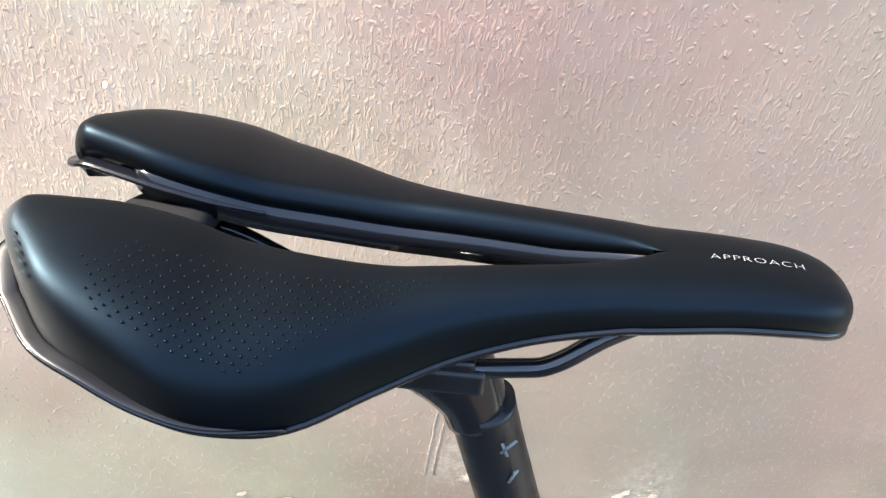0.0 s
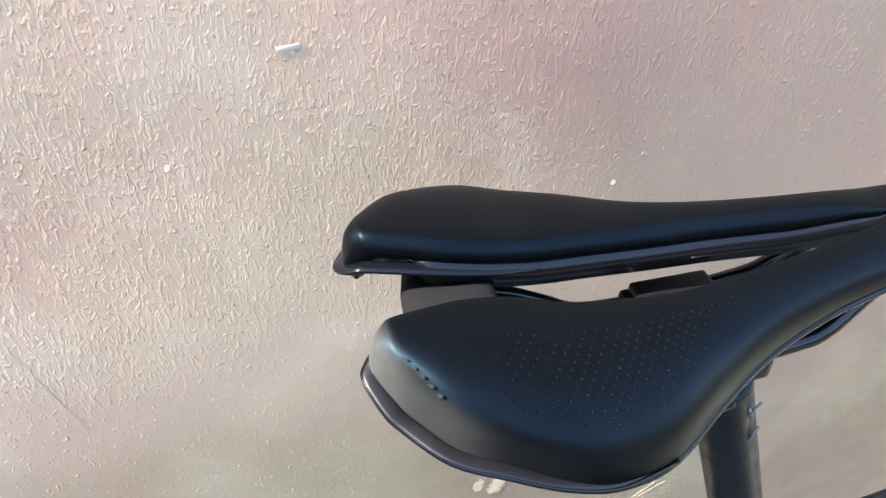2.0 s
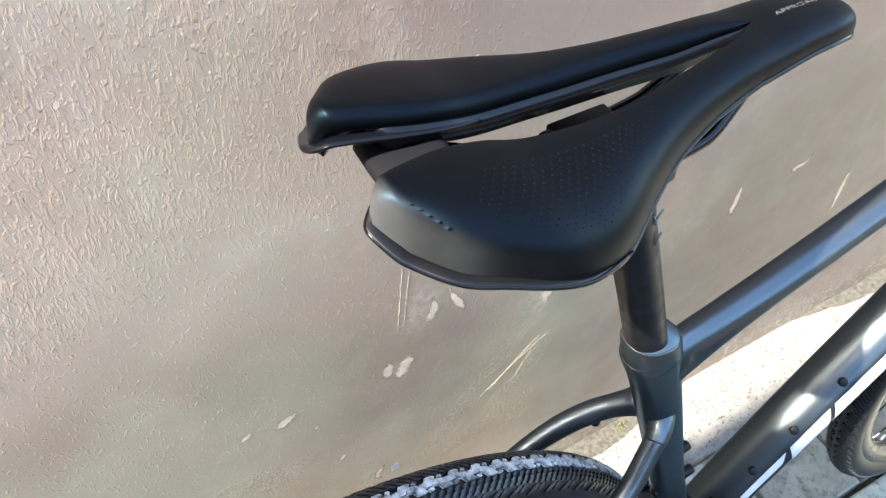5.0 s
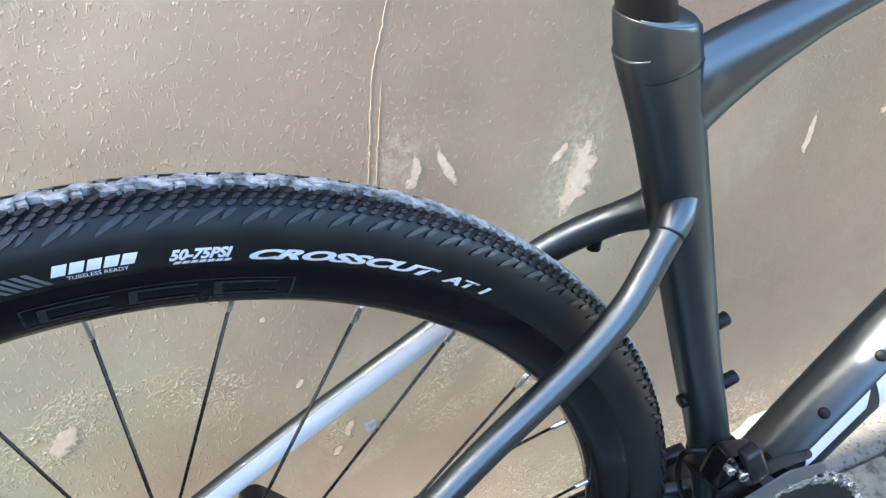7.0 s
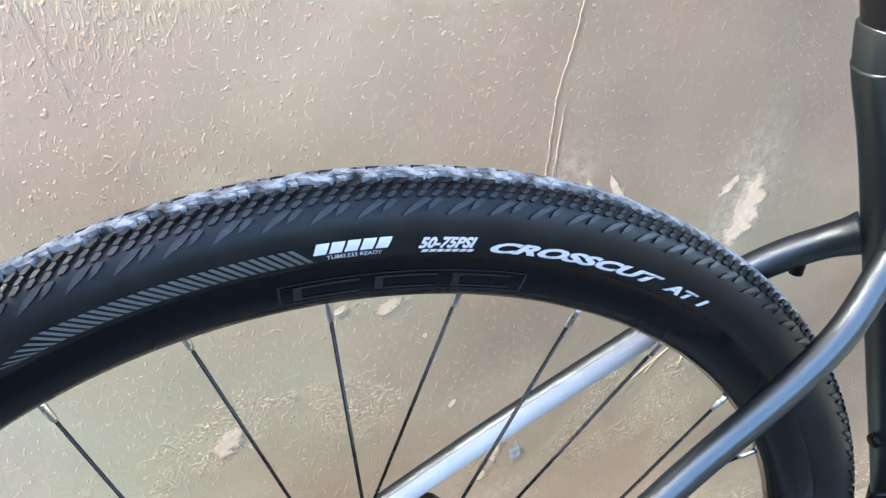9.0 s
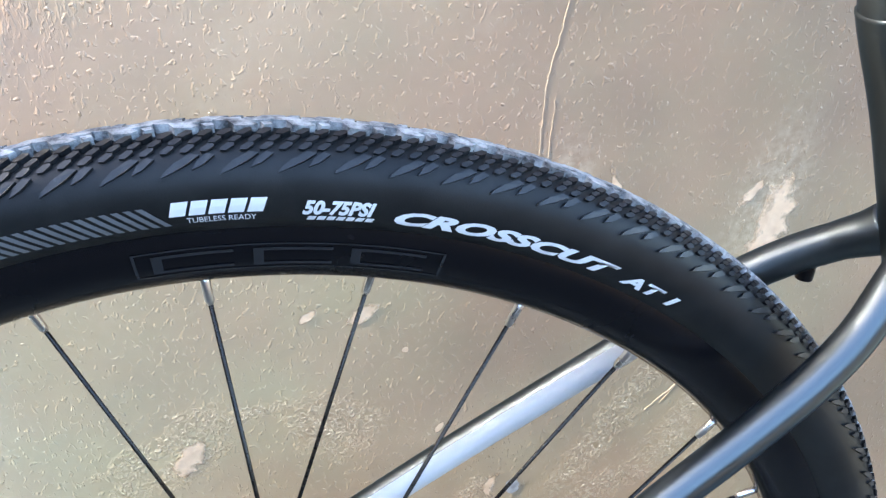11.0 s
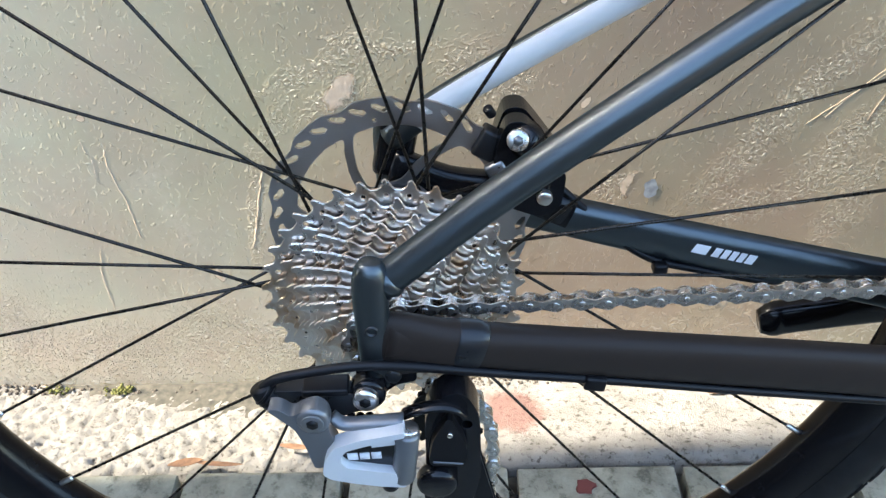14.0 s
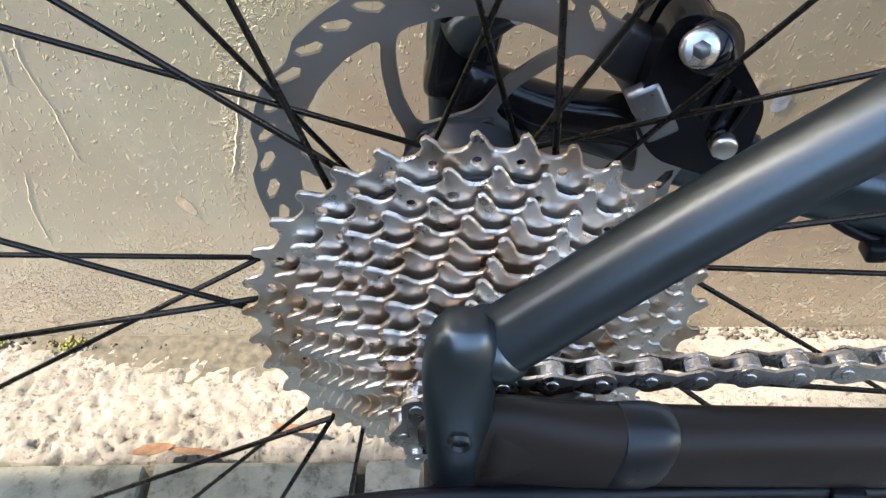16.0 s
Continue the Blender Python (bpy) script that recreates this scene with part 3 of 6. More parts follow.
def wheel(name, hub, rear):
    w = new(name)
    w.parent = bicycle
    # tyre
    prof = [(0.3135, 0.0128), (0.3150, 0.0150), (0.3200, 0.0176), (0.3260, 0.0192), (0.3320, 0.0194), (0.3380, 0.0178), (0.3430, 0.0142), (0.3455, 0.0098), (0.3466, 0.005), (0.347, 0.0)]
    prof = prof + [(r, -y) for r, y in prof[-2::-1]] + [(0.316, -0.010), (0.316, 0.010)]
    part("tyre", lathe(prof, 180, hub), "rubber", w, "black rubber tyre")
    # tread blocks
    crown, flank = bmesh.new(), bmesh.new()
    units = 110
    shapes = [((-9.9, -0.1), (-9.9, 1.2), (-5.4, 1.6), (-3.4, 4.6), (2.2, 5.0), (4.6, 4.0), (2.2, 2.2), (5.2, 1.6), (9.0, 1.4), (9.0, -0.1)),
              ((5.4, 2.8), (6.8, 4.6), (9.8, 4.2), (9.0, 2.4))]
    for s0, lag, size in ((6.9, 0.0, 1.0), (10.0, 3.3, 0.86), (12.9, 0.6, 0.92)):
        for k in range(3):
            c = -6.6 + 6.6 * k + lag
            shapes.append([(c + du * size * 0.88, s0 + ds * size * 0.92) for du, ds in ((-3.0, 1.45), (-0.5, 1.65), (2.7, -0.35), (2.8, -1.40), (0.5, -1.65), (-2.7, 0.30))])
    # a fin on the shoulder with a small notched knob before it
    shapes += [((-9.0, 21.6), (-5.0, 20.2), (0.2, 18.0), (4.4, 15.4), (1.4, 14.7), (-4.2, 17.4), (-8.0, 20.2)), ((1.6, 19.8), (5.4, 18.4), (9.4, 15.6), (7.0, 14.8), (3.6, 17.0))]
    shapes = [[(-du, s) for du, s in shape] for shape in shapes]
    for u in range(units):
        for side in (1, -1):
            for si, shape in enumerate(shapes):
                bm = crown if si < 2 else flank
                lo, hi = [], []
                for du, s in shape:
                    # s: arc distance in mm over the crown
                    phi = s / 19.5
                    y = 0.0195 * math.sin(phi) * side
                    r = 0.3275 + 0.0195 * math.cos(phi)
                    a = 360 * (u + (0.5 if side < 0 else 0)) / units + math.degrees(du * 0.001 / 0.347)
                    out = 0.0032 if si < 2 else 0.0027
                    n_r, n_y = math.cos(phi), math.sin(phi) * side
                    hi.append(bm.verts.new(on_wheel(a, r + out * n_r, y + out * n_y, hub)))
                    lo.append(bm.verts.new(on_wheel(a, r - 0.0012 * n_r, y - 0.0012 * n_y, hub)))
                bm.faces.new(hi)
                for k in range(len(hi)):
                    bm.faces.new((hi[k], hi[(k + 1) % len(hi)], lo[(k + 1) % len(hi)], lo[k]))
    for name, blocks, mat, words in (("tread_crown", crown, "tread" if rear else "knob", "dusty chevron tread blocks" if rear else "black chevron tread blocks"), ("shoulder_tread", flank, "knob", "black rubber side knobs")):
        part(name, blocks, mat, w, words, smooth=False)["kind"] = "stuff"
    # rim
    prof = [(0.3170, 0.0138), (0.3150, 0.0144), (0.3080, 0.0142), (0.2990, 0.0130), (0.2925, 0.0098), (0.2896, 0.0050), (0.2888, 0.0)]
    prof = prof + [(r, -y) for r, y in prof[-2::-1]] + [(0.3170, -0.0120), (0.3120, -0.0110), (0.3120, 0.0110), (0.3170, 0.0120)]
    part("rim", lathe(prof, 180, hub), "rim", w, "black aluminium rim")
    # hub
    wide = (0.030, -0.019) if rear else (0.022, -0.022)
    prof = [(0.0, 0.066), (0.0085, 0.066), (0.0085, 0.058), (0.0240, 0.057), (0.0240, 0.050), (0.0145, 0.044), (0.0145, wide[0] + 0.006), (0.0250, wide[0] + 0.0035), (0.0270, wide[0]), (0.0250, wide[0] - 0.0035), (0.0130, wide[0] - 0.010),
            (0.0130, wide[1] + 0.010), (0.0250, wide[1] + 0.0035), (0.0270, wide[1]), (0.0250, wide[1] - 0.0035), (0.0160, wide[1] - 0.006), (0.0160, -0.058), (0.0100, -0.060), (0.0100, -0.068), (0.0, -0.068)]
    part("hub", lathe(prof, 40, hub, closed=False), "black_alu", w, "black hub")
    # spokes and nipples
    for k in range(SPOKES):
        th = SPOKE_A0 - 360 / SPOKES * k
        index = k + 3
        right = index % 2 == 1
        sign = 1 if index % 4 in (0, 1) else -1
        y = wide[1] if right else wide[0]
        foot = on_wheel(th + sign * 82, 0.0225, y, hub)
        tip = on_wheel(th, 0.2895, -0.002 if right else 0.002, hub)
        d = (foot - tip).normalized()
        part("spoke", tube(bmesh.new(), [(*(tip + d * 0.006), 0.00100), (*(foot), 0.00100)], 8), "spoke", w)
        part("nipple", merge(tube(bmesh.new(), [(*(tip - d * 0.001), 0.0019), (*(tip + d * 0.002), 0.0020), (*(tip + d * 0.010), 0.0019), (*(tip + d * 0.0118), 0.0013)], 8)), "silver", w, "silver nipple")
    return w


rear_wheel = wheel("rear_wheel", HUB, True)
front_wheel = wheel("front_wheel", FRONT, False)


# tyre writing: u runs clockwise seen from the drive side
def squeezed(start, end, r_base, rise=0.0):
    """A line of writing fitted between two angles."""
    def place(u, v, h, wide):
        ang = start + (end - start) * u / max(wide, 1e-6)
        r = r_base + v + rise * u / max(wide, 1e-6)
        return on_wheel(ang, r, -(sidewall_y(r) + 0.0004 + h))
    return place


WORD = 0.0012
lettering("CROSSCUT", 0.0080, "white_ink", rear_wheel, squeezed(74.6, 57.2, 0.3192), label="white model lettering on the tyre", shear=0.38, bold=0.00040, subdivide=WORD * 2)
lettering("AT 1", 0.0072, "white_ink", rear_wheel, squeezed(56.4, 51.2, 0.3192), label="white lettering on the tyre", shear=0.28, bold=0.0003, subdivide=WORD * 2)
lettering("50-75PSI", 0.0078, "white_ink", rear_wheel, squeezed(80.2, 75.6, 0.3214), label="white pressure marking on the tyre", shear=0.25, bold=0.00036, subdivide=WORD * 2)
lettering("TUBELESS READY", 0.0032, "white_ink", rear_wheel, squeezed(87.2, 83.0, 0.3194), label="small white lettering on the tyre", subdivide=WORD * 2)


def arc_bar(a0, a1, r0, r1, lean=0.0, lift=0.0005, n=None):
    """A bar on the sidewall between two angles and two radii; lean shifts its top, in degrees."""
    bm = bmesh.new()
    n = n or max(2, int(abs(a1 - a0) / 0.6) + 1)
    rows = []
    for i in range(n + 1):
        a = a0 + (a1 - a0) * i / n
        rows.append([bm.verts.new(on_wheel(a + lean * k, r0 + (r1 - r0) * k, -(sidewall_y(r0 + (r1 - r0) * k) + lift))) for k in (0, 0.5, 1)])
    for a, b in zip(rows, rows[1:]):
        for k in (0, 1):
            bm.faces.new((a[k], b[k], b[k + 1], a[k + 1]))
    return bm


# brand mark drawn as plain slanted shapes, and the small second line of the pressure marking
marks = []
for i in range(5):
    a = 88.2 - i * 1.16
    marks.append(arc_bar(a, a - 0.96, 0.3226, 0.3283, lean=-0.3))
part("brand_mark", merge(*marks), "white_ink", rear_wheel, "plain white brand shapes on the tyre", smooth=False)
part("small_print", merge(*[arc_bar(79.9 - i * 0.62, 79.9 - i * 0.62 - 0.5, 0.3186, 0.3204, lean=-0.15) for i in range(7)]), "white_ink", rear_wheel, smooth=False)
part("stripes", merge(*[arc_bar(110.2 - i * 0.70, 110.2 - i * 0.70 - 0.40, 0.3188, 0.3188 + min(0.0085, 0.002 + 0.0012 * i), lean=1.5, n=2) for i in range(32)]), "grey_ink", rear_wheel, "grey slanted stripes on the tyre", smooth=False)


# faint glossy outlines of lettering on the rim, as plain bars
def rim_bar(a0, a1, r0, r1):
    bm = bmesh.new()
    n = max(1, int(abs(a1 - a0) / 0.8))
    side = lambda r: -float(np.interp(r, [0.2925, 0.2990, 0.3080, 0.3150], [0.0098, 0.0130, 0.0142, 0.0144])) - 0.0004
    rows = [[bm.verts.new(on_wheel(a0 + (a1 - a0) * i / n, r, side(r))) for r in (r0, (r0 + r1) / 2, r1)] for i in range(n + 1)]
    for a, b in zip(rows, rows[1:]):
        for k in (0, 1):
            bm.faces.new((a[k], b[k], b[k + 1], a[k + 1]))
    return bm


M["rim_ink"] = material("rim_ghost_ink", (0.016, 0.0165, 0.018), 0.24)
ghost = [rim_bar(91, 70, 0.3075, 0.3081), rim_bar(91, 70, 0.2972, 0.2978), rim_bar(91.2, 91, 0.2972, 0.3081), rim_bar(70, 69.8, 0.2972, 0.3081)]
for k in range(3):
    a = 90 - 6.7 * k
    ghost += [rim_bar(a, a - 5.4, 0.3050, 0.3062), rim_bar(a, a - 5.4, 0.2990, 0.3000), rim_bar(a, a - 0.7, 0.3000, 0.3050)]
part("rim_mark", merge(*ghost), "rim_ink", rear_wheel, "faint grey outlined brand shapes on the rim", smooth=False)

# ---- frame ----
def frame_part(name, rows, segs=28, steps=8, label="", mat="frame", power=2.0):
    return part(name, tube(bmesh.new(), spline(rows, steps), segs, power=power), mat, bicycle, label)


def lathe_ring(s):
    """A small metal-lined hole in the face of a dropout post."""
    bm = bmesh.new()
    c = Vector((-0.0060, s * 0.0828, 0.3745))
    rings = [[bm.verts.new(c + Vector((r * math.cos(k * math.pi / 8), s * dy, r * math.sin(k * math.pi / 8)))) for k in range(16)] for r, dy in ((0.0030, -0.0018), (0.0029, 0.0001), (0.0022, 0.0001), (0.0018, -0.0030))]
    for p, q in zip(rings, rings[1:]):
        for k in range(16):
            bm.faces.new((p[k], p[(k + 1) % 16], q[(k + 1) % 16], q[k]))
    bm.faces.new(rings[-1])
    return bm


# x, y, z, half-width sideways, half-height
frame_part("seat_tube", [(0.4150, mid(0.29), 0.290, 0.017, 0.0140), (0.3870, mid(0.40), 0.395, 0.0160, 0.0140), (0.3590, mid(0.50), 0.490, 0.0160, 0.0147), (0.3290, mid(0.6), 0.600, 0.0165, 0.0172), (0.3112, mid(0.66), 0.665, 0.0170, 0.0188), (0.3010, mid(0.7), 0.700, 0.0172, 0.0214), (0.2970, mid(0.72), 0.714, 0.0172, 0.0222)], label="dark grey painted seat tube", power=2.4)
# flared hood over the tube's mouth, its top sloping down to the front, with a clamp bolt
collar = frame_part("seat_collar", [(0.3012, mid(0.7), 0.7000, 0.0173, 0.0216), (0.2998, mid(0.72), 0.7070, 0.0178, 0.0226), (0.2972, mid(0.72), 0.7180, 0.0178, 0.0229), (0.2958, mid(0.72), 0.7240, 0.0173, 0.0221), (0.2950, mid(0.73), 0.7265, 0.0160, 0.0204)], steps=5, label="painted hood at the mouth of the seat tube", power=2.4)
for v in collar.data.vertices:
    v.co.z -= (v.co.x - 0.297) * 0.50 * min(1.0, max(0.0, (v.co.z - 0.703) / 0.012))
part("clamp_bolt", cylinder((0.3160, mid(0.7), 0.6985), (0.3250, mid(0.7), 0.7010), 0.0042, segs=14, bevel=0.001), "black_matt", bicycle, "black seat clamp bolt")
frame_part("top_tube", [(0.3080, mid(0.67), 0.6690, 0.0145, 0.0255), (0.3300, -0.0100, 0.6880, 0.0142, 0.0235), (0.3700, -0.0130, 0.7070, 0.0137, 0.0165), (0.4300, -0.0155, 0.7275, 0.0134, 0.0128), (0.6000, -0.0155, 0.7680, 0.0137, 0.0134), (0.8300, -0.0120, 0.8000, 0.0160, 0.0165)], label="dark grey painted top tube")
frame_part("down_tube", [(0.4200, mid(0.29), 0.2880, 0.0260, 0.0250), (0.5000, mid(0.37), 0.3720, 0.0280, 0.0270), (0.6200, mid(0.49), 0.4870, 0.0285, 0.0280), (0.8500, mid(0.69), 0.6900, 0.0280, 0.0280)], label="dark grey painted down tube")
frame_part("head_tube", [(0.8660, mid(0.68), 0.660, 0.0240, 0.0250), (0.8480, mid(0.7), 0.715, 0.0220, 0.0230), (0.8250, mid(0.8), 0.785, 0.0210, 0.0220), (0.8120, mid(0.8), 0.828, 0.0225, 0.0230)], label="dark grey head tube")
part("bottom_bracket_shell", cylinder((0.420, -0.036, 0.275), (0.420, 0.036, 0.275), 0.0240, segs=32, bevel=0.003), "frame", bicycle)
LEFT_STAY = [(-0.0040, 0.0700, 0.3960, 0.0085), (0.0330, 0.0665, 0.4235, 0.0083), (0.1150, 0.0620, 0.4725, 0.0083), (0.2100, 0.0525, 0.5290, 0.0085), (0.2450, 0.0485, 0.5515, 0.0090), (0.2710, 0.0430, 0.5675, 0.0096), (0.2920, 0.0350, 0.5800, 0.0098), (0.3080, 0.0260, 0.5892, 0.0098), (0.3200, 0.0170, 0.5965, 0.0100), (0.3330, 0.0060, 0.6040, 0.0104)]
for s in (-1, 1):
    m5 = mid(0.6)
    frame_part("seat_stay", LEFT_STAY if s > 0 else [(-0.0020, s * 0.0710, 0.3930, 0.0085), (0.0500, s * 0.0665, 0.4345, 0.0083), (0.1150, s * 0.0620, 0.4810, 0.0083), (0.1780, s * 0.0524, 0.5202, 0.0083), (0.2260, s * 0.0451, 0.5454, 0.0085), (0.2560, s * 0.0403, 0.5628, 0.0086), (0.2780, s * 0.0352, 0.5790, 0.0085), (0.2950, s * 0.0292, 0.5969, 0.0085), (0.3100, s * 0.0233, 0.6130, 0.0086), (0.3230, s * 0.0120, 0.6205, 0.0086)],
               label="dark grey painted seat stay", segs=20)
    frame_part("chain_stay", [(0.0000, s * 0.0735, 0.3650, 0.0085, 0.0120), (0.0360, s * 0.0710, 0.3570, 0.0090, 0.0115), (0.0800, s * 0.0660, 0.3470, 0.0085, 0.0125), (0.2000, s * 0.0520, 0.3210, 0.0085, 0.0145), (0.3200, s * 0.0400, 0.2960, 0.0090, 0.0165), (0.4050, s * 0.0300, 0.2800, 0.0110, 0.0190)], label="dark grey painted chain stay" if s > 0 else "black chain stay with a matt protector", power=2.6, mat="frame" if s > 0 else "protector")
    # dropout: an upright domed post, a wedge running into the chain stay, and a weld bead round the seat stay
    part("dropout_post", tube(bmesh.new(), spline([(-0.0050, s * 0.0740, 0.3370, 0.0062, 0.0078), (-0.0056, s * 0.0742, 0.3500, 0.0068, 0.0082), (-0.0060, s * 0.0744, 0.3720, 0.0072, 0.0082), (-0.0058, s * 0.0746, 0.3930, 0.0078, 0.0085), (-0.0050, s * 0.0746, 0.4030, 0.0074, 0.0078), (-0.0042, s * 0.0744, 0.4085, 0.0050, 0.0052), (-0.0040, s * 0.0744, 0.4100, 0.0008, 0.0008)], 5), 24, power=2.3), "frame", bicycle, "domed dark grey dropout post")
    frame_part("dropout_yoke", [(-0.0050, s * 0.0743, 0.3600, 0.0062, 0.0190), (0.0060, s * 0.0742, 0.3600, 0.0072, 0.0185), (0.0170, s * 0.0736, 0.3590, 0.0080, 0.0160), (0.0290, s * 0.0724, 0.3578, 0.0086, 0.0134), (0.0400, s * 0.0712, 0.3566, 0.0089, 0.0122)], steps=5, label="forged dark dropout yoke", mat="protector", power=2.5)
    frame_part("stay_seam", [(0.0310, s * 0.0721, 0.3582, 0.0082, 0.0116), (0.0330, s * 0.0719, 0.3577, 0.0092, 0.0126), (0.0385, s * 0.0713, 0.3569, 0.0094, 0.0127), (0.0430, s * 0.0708, 0.3560, 0.0092, 0.0125), (0.0470, s * 0.0703, 0.3551, 0.0080, 0.0112)], steps=4, label="smooth weld seam of the chain stay", mat="black_alu", power=2.5)
    part("thread_hole", lathe_ring(s), "black_alu", bicycle, "small threaded hole in the dropout")
    if s < 0:
        part("weld_bead", tube(bmesh.new(), spline([(0.0000, s * 0.0706, 0.3948, 0.0085), (0.0012, s * 0.0705, 0.3957, 0.0095), (0.0028, s * 0.0704, 0.3970, 0.0098), (0.0044, s * 0.0702, 0.3982, 0.0093), (0.0052, s * 0.0701, 0.3988, 0.0083)], 4), 20), "frame", bicycle)
    part("frame_bolt", cylinder((-0.0070, s * 0.0795, 0.3720), (-0.0070, s * 0.0812, 0.3720), 0.0030, segs=12, bevel=0.0006), "black_alu", bicycle, "small hex bolt")
frame_part("stay_weld", [(0.3040, 0.0285, 0.5868, 0.0093), (0.3110, 0.0238, 0.5912, 0.0101), (0.3180, 0.0185, 0.5952, 0.0112), (0.3240, 0.0140, 0.5990, 0.0130)], steps=4, label="painted weld round the left seat stay")
frame_part("stay_weld", [(0.3045, -0.0275, 0.6095, 0.0081), (0.3085, -0.0248, 0.6127, 0.0090), (0.3125, -0.0218, 0.6155, 0.0097), (0.3165, -0.0182, 0.6177, 0.0102), (0.3225, -0.0125, 0.6203, 0.0102)], steps=4, label="painted weld round the right seat stay")
part("stay_bolt", cylinder((0.2960, 0.0300, 0.5675), (0.2990, 0.0310, 0.5810), 0.0044, segs=14, bevel=0.001), "black_matt", bicycle)
for x, z in ((0.3740, 0.5080), (0.3935, 0.4480)):
    part("bottle_boss", cylinder((x - 0.006, mid(z), z - 0.002), (x + 0.0075, mid(z), z + 0.001), 0.0050, segs=14, bevel=0.0015), "black_matt", bicycle, "black bottle-cage bolt")
part("mudguard_boss", cylinder((0.3620, mid(0.45), 0.4440), (0.3540, mid(0.45), 0.4430), 0.0050, segs=14, bevel=0.0012), "black_matt", bicycle)
part("seatpost", tube(bmesh.new(), spline([(0.2940, mid(0.72), 0.712, 0.0137, 0.0140), (0.2745, mid(0.785), 0.785, 0.0137, 0.0140), (0.2560, mid(0.85), 0.850, 0.0137, 0.0140), (0.2490, mid(0.87), 0.877, 0.0137, 0.0140)], 6), 28, power=2.2), "black_matt", bicycle, "matt black seatpost")

# fork and far front end
for s in (-1, 1):
    frame_part("fork_blade", [(0.8700, s * 0.030, 0.660, 0.0110, 0.0170), (0.9100, s * 0.042, 0.560, 0.0105, 0.0160), (0.9650, s * 0.052, 0.430, 0.0095, 0.0120), (1.0100, s * 0.056, 0.352, 0.0090, 0.0100)], label="dark grey fork blade")
part("fork_crown", tube(bmesh.new(), [(0.8700, -0.036, 0.664, 0.018), (0.8680, 0.0, 0.676, 0.024), (0.8700, 0.036, 0.664, 0.018)], 20, up=(1, 0, 0)), "frame", bicycle)

# ---- saddle ----
SADDLE_Y = -0.0160
saddle = new("saddle")
saddle.parent = bicycle
saddle["label"] = "matt black saddle with a long centre slot"
# x, half-width, half-slot, crest height, edge height
STATIONS = [(0.0882, 0.0300, 0.0275, 0.9680, 0.9645), (0.0890, 0.0315, 0.0262, 0.9722, 0.9625), (0.0908, 0.0350, 0.0245, 0.9762, 0.9615), (0.0940, 0.0400, 0.0222, 0.9788, 0.9588), (0.0980, 0.0450, 0.0203, 0.9797, 0.9562), (0.1100, 0.0586, 0.0172, 0.9781, 0.9523), (0.1260, 0.0661, 0.0135, 0.9750, 0.9484),
            (0.1450, 0.0718, 0.0124, 0.9702, 0.9415), (0.1630, 0.0718, 0.0145, 0.9649, 0.9350), (0.1860, 0.0652, 0.0157, 0.9617, 0.9308), (0.2110, 0.0503, 0.0154, 0.9595, 0.9347),
            (0.2345, 0.0385, 0.0129, 0.9599, 0.9399), (0.2620, 0.0304, 0.0092, 0.9602, 0.9448), (0.2900, 0.0255, 0.0047, 0.9605, 0.9476), (0.3000, 0.0243, 0.0020, 0.9605, 0.9478), (0.3080, 0.0235, 0.0, 0.9604, 0.9480),
            (0.3300, 0.0214, 0.0000, 0.9602, 0.9487), (0.3520, 0.0197, 0.0000, 0.9583, 0.9479), (0.3650, 0.0165, 0.0000, 0.9552, 0.9453), (0.3720, 0.0106, 0.0000, 0.9508, 0.9434),
            (0.3745, 0.0045, 0.0, 0.9468, 0.9428)]
STATIONS = [(x, w, g, c + 0.0012, e) for x, w, g, c, e in STATIONS]
SADDLE_ROWS = [tuple(r) for r in spline(STATIONS, 5)]


def roundness(x):
    """The pad is squarer at its edges towards the tail."""
    return float(np.interp(x, (0.090, 0.120, 0.165), (0.40, 0.45, 0.58)))


def crest_line(w, g):
    """Where the pad of a wing is highest, off the middle, and how far it falls to the slot."""
    q = min(g / 0.008, 1.0)
    y0 = min(g + 0.0055 * (0.4 + 0.6 * q), 0.6 * w + 0.4 * g)
    return y0, 0.0066 * q


def tail_shift(x):
    """How far the pad stops short of the shell at its tail."""
    return 0.0020 * max(0.0, 1 - (x - 0.088) / 0.062) ** 1.5


def half_section(row, grow=0.0, low=0.0):
    """Half of the saddle's section at a row, from the slot outwards and back underneath: (y, z)."""
    x, w, g, crest, edge = row
    g = max(g, 0.0)
    q = min(g / 0.008, 1.0)
    y0, d = crest_line(w, g)
    w = max(w, y0 + 0.001)
    d = min(d, 0.55 * (crest - edge))
    pts = [(g + 0.0010 * q, crest - d - min(0.003, 0.2 * (crest - edge)))] + [(y0 - (y0 - g) * math.cos(radians(t)), crest - d * (1 - math.sin(radians(t)))) for t in (0, 22, 45, 68)]
    if q < 0.02:
        pts[0] = (0.0, crest - 0.013)
    for i in range(13):
        a = math.pi / 2 * i / 12
        pts.append((y0 + (w - y0) * math.sin(a), edge + (crest - edge) * math.cos(a) ** roundness(x)))
    pts += [(w - 0.0004, edge - 0.0022), (w - 0.0022, edge - 0.0036), (max(w - 0.012, g + 0.002), edge - 0.002)]
    return pts


